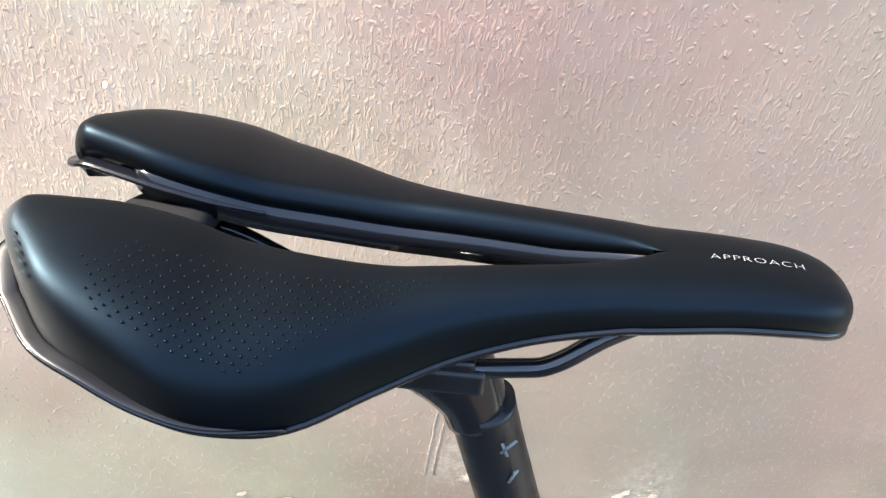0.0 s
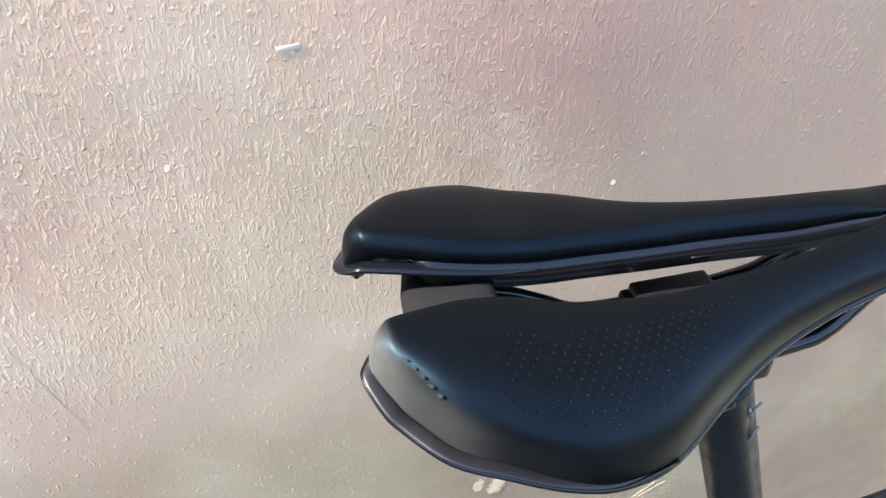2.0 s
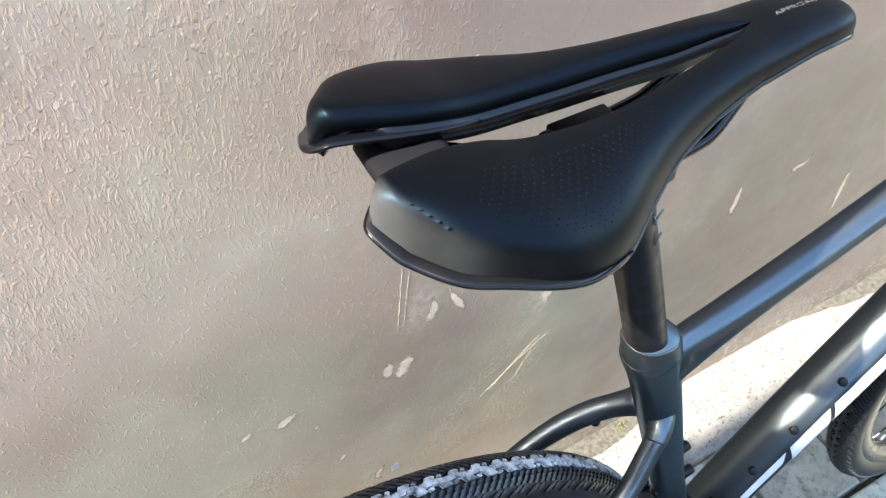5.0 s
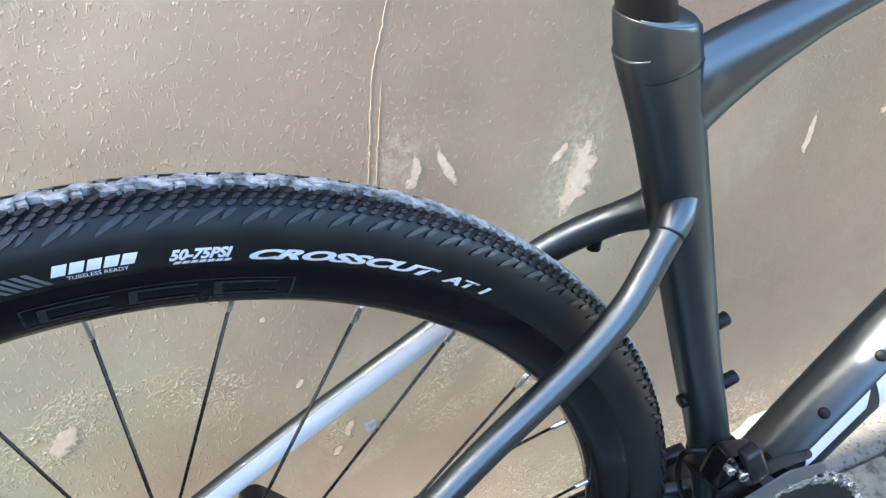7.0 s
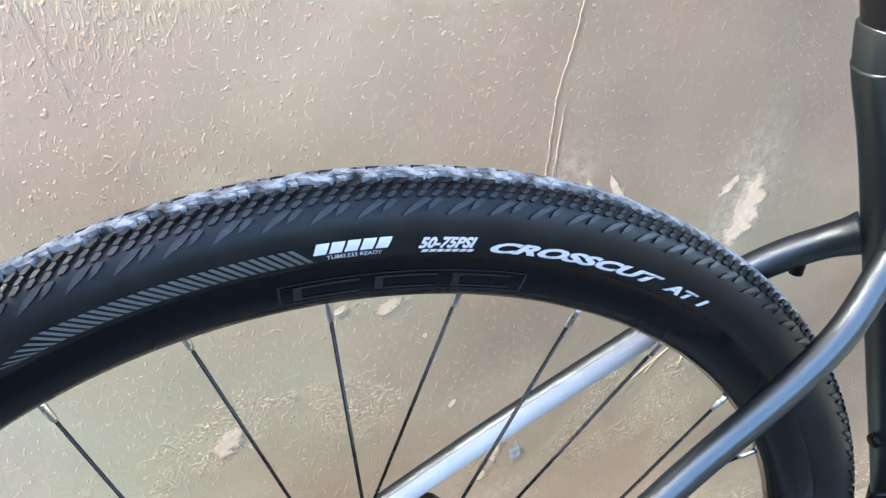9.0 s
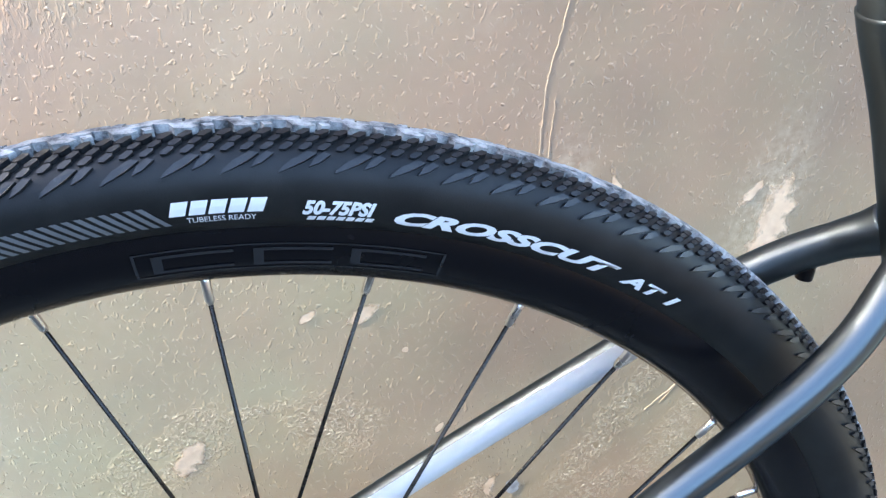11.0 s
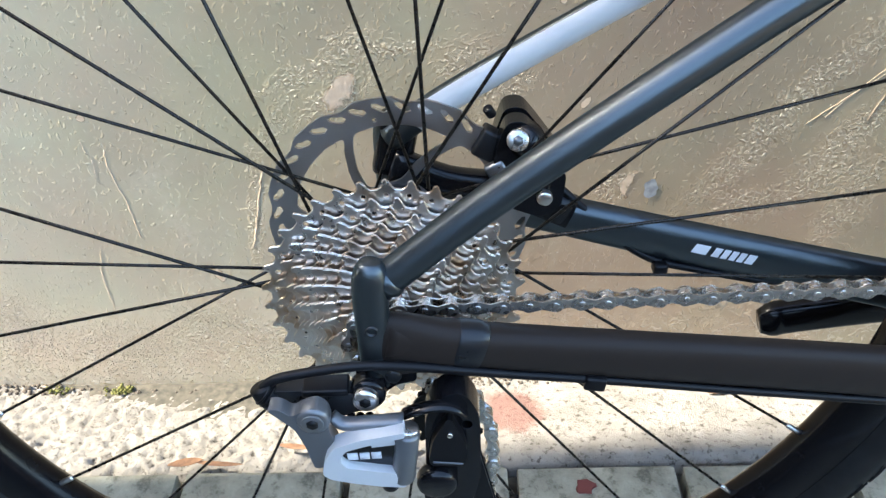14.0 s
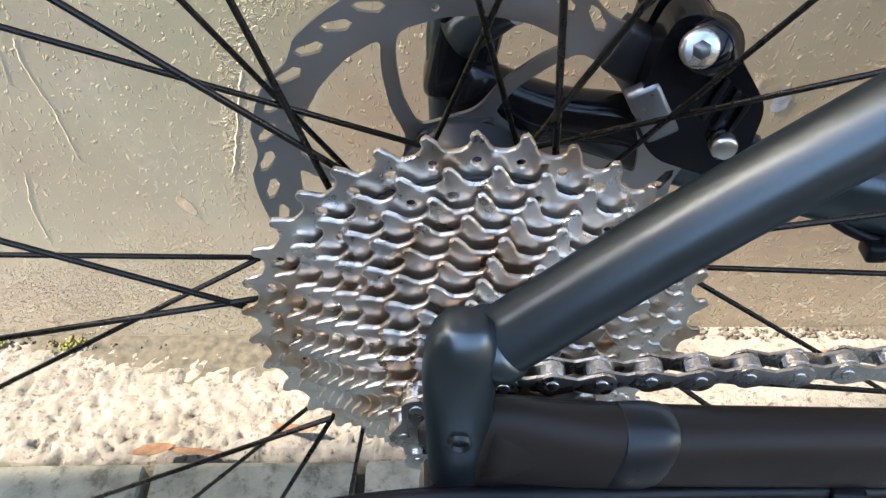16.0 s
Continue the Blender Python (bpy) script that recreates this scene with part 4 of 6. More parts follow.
def saddle_surface(x, f):
    """A place on the near half of the cover: f from the slot (0) to the rim (1); with its normal."""
    r = np.array([np.interp(x, [q[0] for q in SADDLE_ROWS], [q[k] for q in SADDLE_ROWS]) for k in range(5)])
    _, w, g, crest, edge = r
    y0, d = crest_line(w, g)
    if f * w < y0:
        t = math.acos(min(max((y0 - f * w) / max(y0 - g, 1e-6), 0), 1))
        return Vector((x, SADDLE_Y - f * w, crest - d * (1 - math.sin(t))))
    a = math.asin(min(max((f * w - y0) / (w - y0), 0), 1))
    return Vector((x, SADDLE_Y - (y0 + (w - y0) * math.sin(a)), edge + (crest - edge) * math.cos(a) ** roundness(x)))


bm = bmesh.new()
for s in (1, -1):
    rings = []
    for row in SADDLE_ROWS:
        k = max(0.0, 1 - (row[0] - 0.088) / 0.062)
        rings.append([bm.verts.new((row[0] + tail_shift(row[0]), SADDLE_Y + (s * y * (1 - 0.05 * k) if s < 0 else y * 1.035 - 0.0025 * k), z)) for y, z in half_section(row)])
    n = len(rings[0])
    for a, b, row in zip(rings, rings[1:], SADDLE_ROWS[1:]):
        for k in range(n):
            if row[2] < 0.0008 and k in (0, n - 1):
                continue
            bm.faces.new((a[k], a[(k + 1) % n], b[(k + 1) % n], b[k]))
    bm.faces.new(rings[0])
    bm.faces.new(rings[-1])
bmesh.ops.remove_doubles(bm, verts=bm.verts[:], dist=0.00012)
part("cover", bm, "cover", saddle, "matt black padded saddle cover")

# shell beneath, a little wider at the tail and along the slot
bm = bmesh.new()
for s in (1, -1):
    rings = []
    for x, w, g, crest, edge in [r for r in SADDLE_ROWS[:-2] if r[0] > 0.1030]:
        crest = max(crest, 0.9770) if x < 0.1 else crest
        tail = max(0.0, 1 - (x - 0.086) / 0.10)
        xo = x
        w2, e2 = w + 0.0003 + 0.0022 * tail, edge - 0.0016 - 0.0008 * tail
        gi = max(g + 0.0002, 0.0)
        span = max(w2 - gi, 0.002)
        low = crest - crest_line(w, g)[1] - 0.007
        pts = [(gi - 0.0012, low - 0.0055), (gi - 0.0012, low + 0.0040), (gi + min(0.004, 0.3 * span), low + 0.0050), (w2 - min(0.010, 0.3 * span), max(e2, min(e2 + 0.001, low))), (w2, e2), (w2 + 0.0004, e2 - 0.0018), (w2 - min(0.0015, 0.1 * span), e2 - 0.0040), (w2 - min(0.02, 0.55 * span), min(low - 0.003, e2 + 0.004))]
        f = min(1.0, 0.35 + 45 * (x - 0.1030))
        cy, cz = gi + 0.5 * span, 0.5 * (low + e2)
        rings.append([bm.verts.new((xo, SADDLE_Y + s * (cy + (y - cy) * f), cz + (z - cz) * f)) for y, z in pts])
    for a, b in zip(rings, rings[1:]):
        for k in range(8):
            bm.faces.new((a[k], a[(k + 1) % 8], b[(k + 1) % 8], b[k]))
    bm.faces.new(rings[0])
    bm.faces.new(rings[-1])
part("shell", bm, "shell", saddle, "glossy black saddle shell")
# flat ledge of the shell standing out round each tail wing, with a thin glossy lip
for s in (1, -1):
    wide = 1.0 if s < 0 else 1.035
    rim = [(r[0], s * (r[2] + 0.0004), half_section(r)[0][1] - 0.0016 - 0.0030 * k / 5, (0.0003 + 0.0003 * k / 5) if s < 0 else 0.0005 + 0.0016 * min(1, k / 3)) for k, r in enumerate(STATIONS[i] for i in (8, 7, 6, 5, 4, 3))]
    rim += [(0.0902, s * 0.0258, 0.9636, 0.0006 if s < 0 else 0.0014), (0.0896, s * 0.0300, 0.9620, 0.0010)]
    rim += [(STATIONS[i][0], s * (STATIONS[i][1] * wide + 0.0002), STATIONS[i][4] - 0.0018, off) for i, off in ((3, 0.0014), (4, 0.0016), (5, 0.0015), (6, 0.0012), (7, 0.0007), (8, 0.0003), (9, 0.0))]
    path = [tuple(p) for p in spline(rim, 5)]
    ledge, lip = [], []
    for i, (x, y, z, off) in enumerate(path):
        p, q = path[max(i - 1, 0)], path[min(i + 1, len(path) - 1)]
        d = Vector((q[0] - p[0], q[1] - p[1], 0)).normalized()
        out = Vector((-d.y, d.x, 0)) * s
        k = min(1.0, 0.3 + off / 0.0014)
        c = Vector((x, SADDLE_Y + y, z))
        ledge.append((*(c + out * (off - 0.0012)), 0.0012, 0.0030 * k))
        lip.append((*(c + out * (off + 0.0016 * k)), 0.0009, 0.0006))
    part("shell_ledge", tube(bmesh.new(), ledge, 14, up=(0, 0, 1), power=3), "black_matt" if s < 0 else "shell", saddle, "black ledge of the shell round the pad")
    part("shell_lip", tube(bmesh.new(), lip, 10, up=(0, 0, 1)), "shell", saddle, "glossy lip at the saddle's tail")
# bridge between the two tail wings
M["bridge"] = material("dull_black_plastic", (0.007, 0.007, 0.008), 0.7, 0.0, 0.08)
part("bridge", tube(bmesh.new(), spline([(0.130, SADDLE_Y - 0.040, 0.942, 0.016, 0.005), (0.127, SADDLE_Y - 0.016, 0.950, 0.018, 0.006), (0.126, SADDLE_Y, 0.951, 0.018, 0.006), (0.127, SADDLE_Y + 0.016, 0.950, 0.018, 0.006), (0.130, SADDLE_Y + 0.040, 0.942, 0.016, 0.005)], 5), 16, up=(1, 0, 0), power=3), "bridge", saddle, "dull black bridge between the wings")
part("nose_plate", block((0.052, 0.020, 0.006), (0.340, SADDLE_Y, 0.9385), 0.002, (0, 3, 0)), "black_gloss", saddle)
for s in (1, -1):
    y = SADDLE_Y + s * 0.0215
    part("rail", rod([(0.336, SADDLE_Y + s * 0.008, 0.9460), (0.312, SADDLE_Y + s * 0.013, 0.9450), (0.290, SADDLE_Y + s * 0.018, 0.9370), (0.272, y, 0.9250), (0.258, y, 0.9210), (0.215, y, 0.9180), (0.185, y, 0.9200), (0.168, y, 0.9290), (0.150, y, 0.9390), (0.136, y, 0.9430)], 0.0036, 14, 6), "black_gloss", saddle, "black saddle rail")
# perforation dots, small raised studs on the cover
bm = bmesh.new()
for row in range(14):
    a = 14 + 3.9 * row
    start = np.interp(a, (14, 18, 34, 58, 62, 66), (0.150, 0.134, 0.122, 0.128, 0.156, 0.174))
    stop = np.interp(a, (14, 38, 54, 66), (0.230, 0.216, 0.187, 0.175))
    for i in range(32):
        x = 0.1120 + 0.0042 * i + 0.0021 * (row % 2)
        if not start <= x <= stop:
            continue
        w, g = (np.interp(x, [q[0] for q in SADDLE_ROWS], [q[k] for q in SADDLE_ROWS]) for k in (1, 2))
        y0 = crest_line(w, g)[0]
        f = (y0 + (w - y0) * math.sin(radians(a))) / w
        p, q = saddle_surface(x, f), saddle_surface(x, f + 0.01)
        out = Vector((1, 0, 0)).cross(q - p).normalized()
        turn = (-out if out.z < 0 else out).to_track_quat("Z", "Y").to_matrix().to_4x4()
        r = 0.00048 + 0.00020 * math.sin(math.pi * (x - start) / (stop - start + 0.001))
        bmesh.ops.create_icosphere(bm, subdivisions=1, radius=r, matrix=Matrix.Translation(p) @ turn @ Matrix.Diagonal((0.9, 0.9, 0.34, 1)))
dots = part("stud_dots", bm, "cover", saddle, "small raised dots")
dots["kind"] = "stuff"


def on_saddle(x0, f0, dx, df):
    """Writing along the nose of the saddle."""
    def place(u, v, h, wide):
        p = saddle_surface(x0 + dx * u, 0.5)
        base_y = f0 + df * u - v
        x = x0 + dx * u
        w = np.interp(x, [q[0] for q in SADDLE_ROWS], [q[1] for q in SADDLE_ROWS])
        p = saddle_surface(x, max(base_y / w, 0.0)) if base_y > 0.004 else Vector((x, SADDLE_Y - base_y, p.z))
        if base_y <= 0.004:
            p.z = np.interp(x, [q[0] for q in SADDLE_ROWS], [q[3] for q in SADDLE_ROWS])
        return p + Vector((0, -0.0001, 0.00045))
    return place


lettering("APPROACH", 0.0042, "grey_ink", saddle, on_saddle(0.3212, 0.0027, 1.42, -0.045), label="grey model lettering on the nose", spacing=1.14, subdivide=0.002, bold=-0.00007)
# brand mark on the tail as plain bars
bm = bmesh.new()
for i in range(5):
    x0, f0 = 0.0975 + 0.0020 * i, 0.862 + 0.0195 * i
    vs = []
    for x, f in ((x0, f0), (x0 + 0.0014, f0 - 0.018), (x0 + 0.0022, f0 - 0.011), (x0 + 0.0009, f0 + 0.007)):
        p = saddle_surface(x, f)
        vs.append(bm.verts.new(p + Vector((tail_shift(x) - 0.0003, -0.0003, 0.0004))))
    bm.faces.new(vs)
part("brand_mark", bm, "blue_ink", saddle, "plain dark brand shapes", smooth=False)

# seatpost head and clamp
head = new("seatpost_head")
head.parent = bicycle
ym = mid(0.88)
part("crown", tube(bmesh.new(), spline([(0.2480, ym, 0.870, 0.0138, 0.0138), (0.2440, ym, 0.881, 0.0136, 0.0148), (0.2370, ym, 0.892, 0.0128, 0.0182), (0.2280, ym, 0.903, 0.0112, 0.0235)], 5), 24), "black_gloss", head, "black seatpost head")
for s in (1, -1):
    y = SADDLE_Y + s * 0.0215
    part("rail_clamp", block((0.044, 0.011, 0.012), (0.226, y, 0.9160), 0.003, (0, 2, 0), 3), "black_matt", head, "black rail clamp plate")
part("clamp_cross", block((0.030, 0.046, 0.010), (0.224, SADDLE_Y, 0.9110), 0.003, (0, 2, 0), 3), "black_matt", head)
part("clamp_bolt", cylinder((0.246, ym, 0.892), (0.238, ym, 0.930), 0.0035, segs=12, bevel=0.0006), "steel", head)
part("clamp_saddle", block((0.036, 0.052, 0.007), (0.226, SADDLE_Y, 0.9225), 0.0025, (0, 2, 0), 3), "black_matt", head, "black clamp plate over the rails")
part("clamp_nut", cylinder((0.214, SADDLE_Y - 0.006, 0.9265), (0.214, SADDLE_Y + 0.006, 0.9265), 0.0050, segs=14, bevel=0.001), "black_matt", head)
for (x, z, l, t) in ((0.2655, 0.868, 0.010, 35), (0.2640, 0.866, 0.008, -20), (0.2690, 0.850, 0.009, 20)):
    part("post_mark", block((0.0014, 0.0006, l), (x - 0.004, mid(0.86) - 0.0128, z - 0.004), 0.0, (0, t, 0)), "grey_ink", bicycle)


# ---- cassette ----
def toothed(n, pitch_r, tip=0.0018, root=0.0031, lean=0.0):
    """Outline of a sprocket in the x-z plane about the origin."""
    out = []
    for i in range(n):
        c = 2 * math.pi * i / n
        step = 2 * math.pi / n
        for f, r in ((-0.50, -root), (-0.37, -root * 0.95), (-0.27, -root * 0.62), (-0.20, -root * 0.10), (-0.165, tip * 0.6), (-0.125, tip), (0.045, tip), (0.09, tip * 0.4), (0.135, -root * 0.25), (0.21, -root * 0.70), (0.33, -root * 0.96)):
            a = c + (f + lean * (r > 0)) * step
            out.append(((pitch_r + r) * math.cos(a), (pitch_r + r) * math.sin(a)))
    return out


def shift(ring, centre):
    return [(x + centre[0], z + centre[1]) for x, z in ring]


cog_m = material("cassette_steel", (0.50, 0.45, 0.40), 0.36, 1.0)
link_in(cog_m, "Base Color", ramp(cog_m, noise_node(cog_m, 60, 5), [(0.32, (0.62, 0.45, 0.31)), (0.48, (0.82, 0.73, 0.65)), (0.72, (0.93, 0.89, 0.84))]))
link_in(cog_m, "Normal", bump(cog_m, noise_node(cog_m, 110, 2), 0.30, 0.0010))
link_in(cog_m, "Roughness", ramp(cog_m, noise_node(cog_m, 140, 4), [(0.3, (0.24,) * 3), (0.7, (0.38,) * 3)]))
M["cog"] = cog_m
cassette = new("cassette")
cassette.parent = bicycle
cassette["label"] = "eleven-speed silver steel cassette"
COGS = (34, 30, 27, 25, 23, 21, 19, 17, 15, 13, 11)
PHASE = (90.0, 96.8, 88.6, 92.9, 97.0, 102.1, 107.5, 114.4, 120.6, 127.0, 134.0)
STEP = 0.00374
for i, n in enumerate(COGS):
    pr = 0.0127 / (2 * math.sin(math.pi / n))
    y = -0.0205 - STEP * i
    inner = max(0.0165, pr - (0.0125 if i < 3 else 0.0200)) if i < 10 else 0.010
    holes = [circle(0, 0, inner, 40)]
    turn = radians(PHASE[i])
    if i < 2:
        holes += [circle((pr - 0.0066) * math.cos(2 * math.pi * k / n), (pr - 0.0066) * math.sin(2 * math.pi * k / n), 0.0013, 10) for k in range(n) if k % 6 != 5]
    c, s = math.cos(turn), math.sin(turn)
    rings = [[(x * c - z * s, x * s + z * c) for x, z in ring] for ring in (toothed(n, pr, lean=0.06), *holes)]
    rings = [shift(r, (0, 0.349)) for r in rings]
    cog = part("cog", plate(rings[0], y - 0.0009, y + 0.0009, rings[1:]), "cog", cassette, smooth=False)
    mod = cog.modifiers.new("bevel", "BEVEL")
    mod.width, mod.segments, mod.limit_method, mod.angle_limit = 0.00055, 2, "ANGLE", radians(50)
    if i < 10:
        part("spacer", lathe([(inner + (0.0015 if i < 3 else 0.004), y - 0.0012), (inner + (0.0015 if i < 3 else 0.004), y - 0.0036), (inner - 0.001, y - 0.0036), (inner - 0.001, y - 0.0012)], 40, (0, 0, 0.349)), "black_matt", cassette)
# shift ramps pressed into the faces, and rivets
for i, n in enumerate(COGS[:8]):
    pr = 0.0127 / (2 * math.sin(math.pi / n))
    y = -0.0205 - STEP * i
    for k in range(3):
        a = PHASE[i] + 120 * k + 40 + 180 / n
        p = on_wheel(a, pr - 0.0088, y - 0.0009)
        part("rivet", cylinder(p, p + Vector((0, -0.0007, 0)), 0.0017, segs=10, bevel=0.0003), "steel", cassette)
part("lockring", lathe([(0.0140, -0.0575), (0.0145, -0.0600), (0.0095, -0.0605), (0.0095, -0.0570)], 36, (0, 0, 0.349)), "grey_alu", cassette)

# ---- brake disc and caliper ----
disc = new("brake_disc")
disc.parent = bicycle
rot_m = scatter(material("brake_steel", (0.44, 0.43, 0.42), 0.40, 1.0), 60, 0.08)
M["disc"] = rot_m
outer = []
for i in range(180):
    a = 2 * math.pi * i / 180
    k = (i % 15) / 15
    outer.append(((0.0800 - 0.0028 * (k > 0.55) * math.sin(math.pi * (k - 0.55) / 0.45)) * math.cos(a), (0.0800 - 0.0028 * (k > 0.55) * math.sin(math.pi * (k - 0.55) / 0.45)) * math.sin(a)))
holes = [circle(0, 0, 0.0180, 30)]
for i in range(12):
    base = 2 * math.pi * i / 12 + 0.1
    for d in (-0.175, 0.0, 0.175):
        ring = []
        for da, r in ((-0.072, 0.0718), (-0.060, 0.0742), (-0.020, 0.0752), (0.022, 0.0770), (0.060, 0.0768), (0.052, 0.0744), (0.012, 0.0722), (-0.030, 0.0706)):
            ring.append((r * math.cos(base + d + da), r * math.sin(base + d + da)))
        holes.append(ring)
    if i % 2:
        holes.append(circle(0.0668 * math.cos(base + 0.06), 0.0668 * math.sin(base + 0.06), 0.0015, 8))
for i in range(6):
    base = 2 * math.pi * i / 6 + 0.30
    ring = []
    # window between two swept arms
    for r, lo in ((0.0270, 1), (0.0400, 1), (0.0540, 1), (0.0625, 1)):
        sweep = -0.40 * (r - 0.027) / 0.036
        ring.append((r * math.cos(base + 0.075 * 0.04 / r + sweep), r * math.sin(base + 0.075 * 0.04 / r + sweep)))
    for t in (0.25, 0.5, 0.75):
        a = base - 0.40 + 0.048 + t * (2 * math.pi / 6 - 0.11)
        ring.append((0.0632 * math.cos(a), 0.0632 * math.sin(a)))
    for r in (0.0625, 0.0540, 0.0400, 0.0270):
        sweep = -0.40 * (r - 0.027) / 0.036
        a = base + 2 * math.pi / 6 - 0.075 * 0.04 / r + sweep
        ring.append((r * math.cos(a), r * math.sin(a)))
    holes.append(fillet(ring, 0.004, 3))
part("disc", plate(shift(outer, (0, 0.349)), 0.0546, 0.0564, [shift(h, (0, 0.349)) for h in holes]), "disc", disc, "drilled steel brake disc", smooth=False)
for i in range(6):
    p = on_wheel(60 * i + 12, 0.0220, 0.0546)
    part("disc_bolt", cylinder(p, p + Vector((0, -0.003, 0)), 0.0035, segs=10, bevel=0.0006), "black_alu", disc)

caliper = new("brake_caliper")
caliper.parent = bicycle
caliper["label"] = "black hydraulic brake caliper with silver bolts"
body_out = fillet([(0.0590, 0.4065), (0.0635, 0.4185), (0.0740, 0.4190), (0.0840, 0.4060), (0.0985, 0.3850), (0.0960, 0.3620), (0.0840, 0.3560), (0.0640, 0.3640), (0.0540, 0.3800)], 0.006)
for name, y0, y1 in (("body_inner", 0.0400, 0.0525), ("body_outer", 0.0585, 0.0760)):
    c = part(name, plate(body_out, y0, y1), "black_gloss", caliper, smooth=False)
    mod = c.modifiers.new("bevel", "BEVEL")
    mod.width, mod.segments, mod.limit_method, mod.angle_limit = 0.0030, 3, "ANGLE", radians(40)
part("piston_cover", cylinder((0.0760, 0.0430, 0.4060), (0.0715, 0.0350, 0.4110), 0.0110, 0.0085, 24, 0.003), "black_gloss", caliper)
part("caliper_bolt", cylinder((0.0692, 0.0340, 0.4110), (0.0692, 0.0300, 0.4125), 0.0062, segs=20, bevel=0.0012), "silver", caliper, "silver cap bolt")
part("bolt_socket", cylinder((0.0692, 0.0302, 0.4124), (0.0692, 0.0297, 0.4126), 0.0030, segs=6), "grey_alu", caliper)
part("caliper_bolt", cylinder((0.0856, 0.0400, 0.3722), (0.0856, 0.0335, 0.3722), 0.0046, segs=18, bevel=0.001), "silver", caliper, "silver cap bolt")
part("pad_spring", block((0.020, 0.012, 0.018), (0.0565, 0.0555, 0.3970), 0.002, (0, 30, 0)), "black_alu", caliper)
part("fin", block((0.012, 0.006, 0.022), (0.0610, 0.0420, 0.3830), 0.002, (0, -28, 0)), "grey_alu", caliper)
for i in range(3):
    part("cooling_rib", block((0.0020, 0.003, 0.016), (0.0800 + 0.0045 * i, 0.0392, 0.3890 - 0.004 * i), 0.0006, (0, 20, 0)), "black_matt", caliper)
part("bleed_nipple", cylinder((0.0560, 0.0500, 0.4185), (0.0530, 0.0480, 0.4240), 0.0030, segs=12, bevel=0.0008), "black_matt", caliper)
part("hose", rod([(0.0960, 0.062, 0.3650), (0.1150, 0.058, 0.3480), (0.1500, 0.052, 0.3190), (0.1900, 0.048, 0.3080), (0.2600, 0.042, 0.2960), (0.3400, 0.036, 0.2820)], 0.0026, 10), "black_matt", caliper, "black brake hose")
part("hose_clip", block((0.009, 0.010, 0.008), (0.1610, 0.0480, 0.3120), 0.002), "black_matt", bicycle)
part("left_knuckle", block((0.024, 0.020, 0.040), (-0.0010, 0.0760, 0.3890), 0.006, (0, 12, 0), 3), "black_gloss", bicycle, "black left dropout block")
part("left_arm", tube(bmesh.new(), spline([(-0.004, 0.068, 0.378, 0.008, 0.013), (0.030, 0.068, 0.366, 0.008, 0.010), (0.065, 0.066, 0.361, 0.008, 0.010), (0.105, 0.062, 0.345, 0.008, 0.012)], 5), 18, power=2.8), "black_gloss", bicycle, "black left chain stay end")


# ---- chain ----
def link_mesh(outer_plate):
    r = 0.0040 if outer_plate else 0.0039
    pts = []
    for a in range(-90, 91, 20):
        pts.append((0.0127 + r * math.cos(radians(a)), r * math.sin(radians(a))))
    pts.append((0.00635, 0.0022))
    for a in range(90, 271, 20):
        pts.append((r * math.cos(radians(a)), r * math.sin(radians(a))))
    pts.append((0.00635, -0.0022))
    off = 0.0029 if outer_plate else 0.0020
    bms = [plate(pts, s * off - 0.00045, s * off + 0.00045) for s in (1, -1)]
    if outer_plate:
        bms += [cylinder((x, -0.0037, 0), (x, 0.0037, 0), 0.0018, segs=12, bevel=0.0003) for x in (0, 0.0127)]
    else:
        bms += [cylinder((x, -0.0016, 0), (x, 0.0016, 0), 0.0039, segs=16, bevel=0.0003) for x in (0, 0.0127)]
    bm = merge(*bms)
    me = bpy.data.meshes.new("chain_link")
    bmesh.ops.recalc_face_normals(bm, faces=bm.faces[:])
    bm.to_mesh(me)
    bm.free()
    me.materials.append(M["chain"])
    return me


M["chain"] = scatter(material("chain_steel", (0.68, 0.66, 0.63), 0.26, 1.0), 200, 0.1)
chain = new("chain")
chain.parent = bicycle
chain["label"] = "grey steel bicycle chain"
link_meshes = (link_mesh(True), link_mesh(False))
# path: round the small cog, along the top, round the big ring, back along the bottom to the cage, over both pulleys
RING_R = 0.0127 / (2 * math.sin(math.pi / 48))
SMALL_R = 0.0208
COG_Y, RING_Y = -0.0592, -0.0475
path = []
for a in range(250, 89, -8):
    path.append((SMALL_R * math.cos(radians(a)), COG_Y, 0.349 + SMALL_R * math.sin(radians(a))))
for a in range(90, -91, -4):
    path.append((BB.x + (RING_R - 0.0015) * math.cos(radians(a)), RING_Y, BB.z + (RING_R - 0.0015) * math.sin(radians(a))))
path += [(0.250, -0.052, 0.196), (0.090, COG_Y, 0.186), (0.062, COG_Y, 0.196), (0.048, COG_Y, 0.214), (0.050, COG_Y, 0.240), (0.052, COG_Y, 0.262), (0.050, COG_Y, 0.290), (0.042, COG_Y, 0.309), (0.028, COG_Y, 0.3165), (0.012, COG_Y, 0.3175)]
pts = [Vector(p) for p in path]
dist = [0.0]
for a, b in zip(pts, pts[1:]):
    dist.append(dist[-1] + (b - a).length)
def along(d):
    return Vector([float(np.interp(d, dist, [p[k] for p in pts])) for k in range(3)])
count = int(dist[-1] / 0.0127)
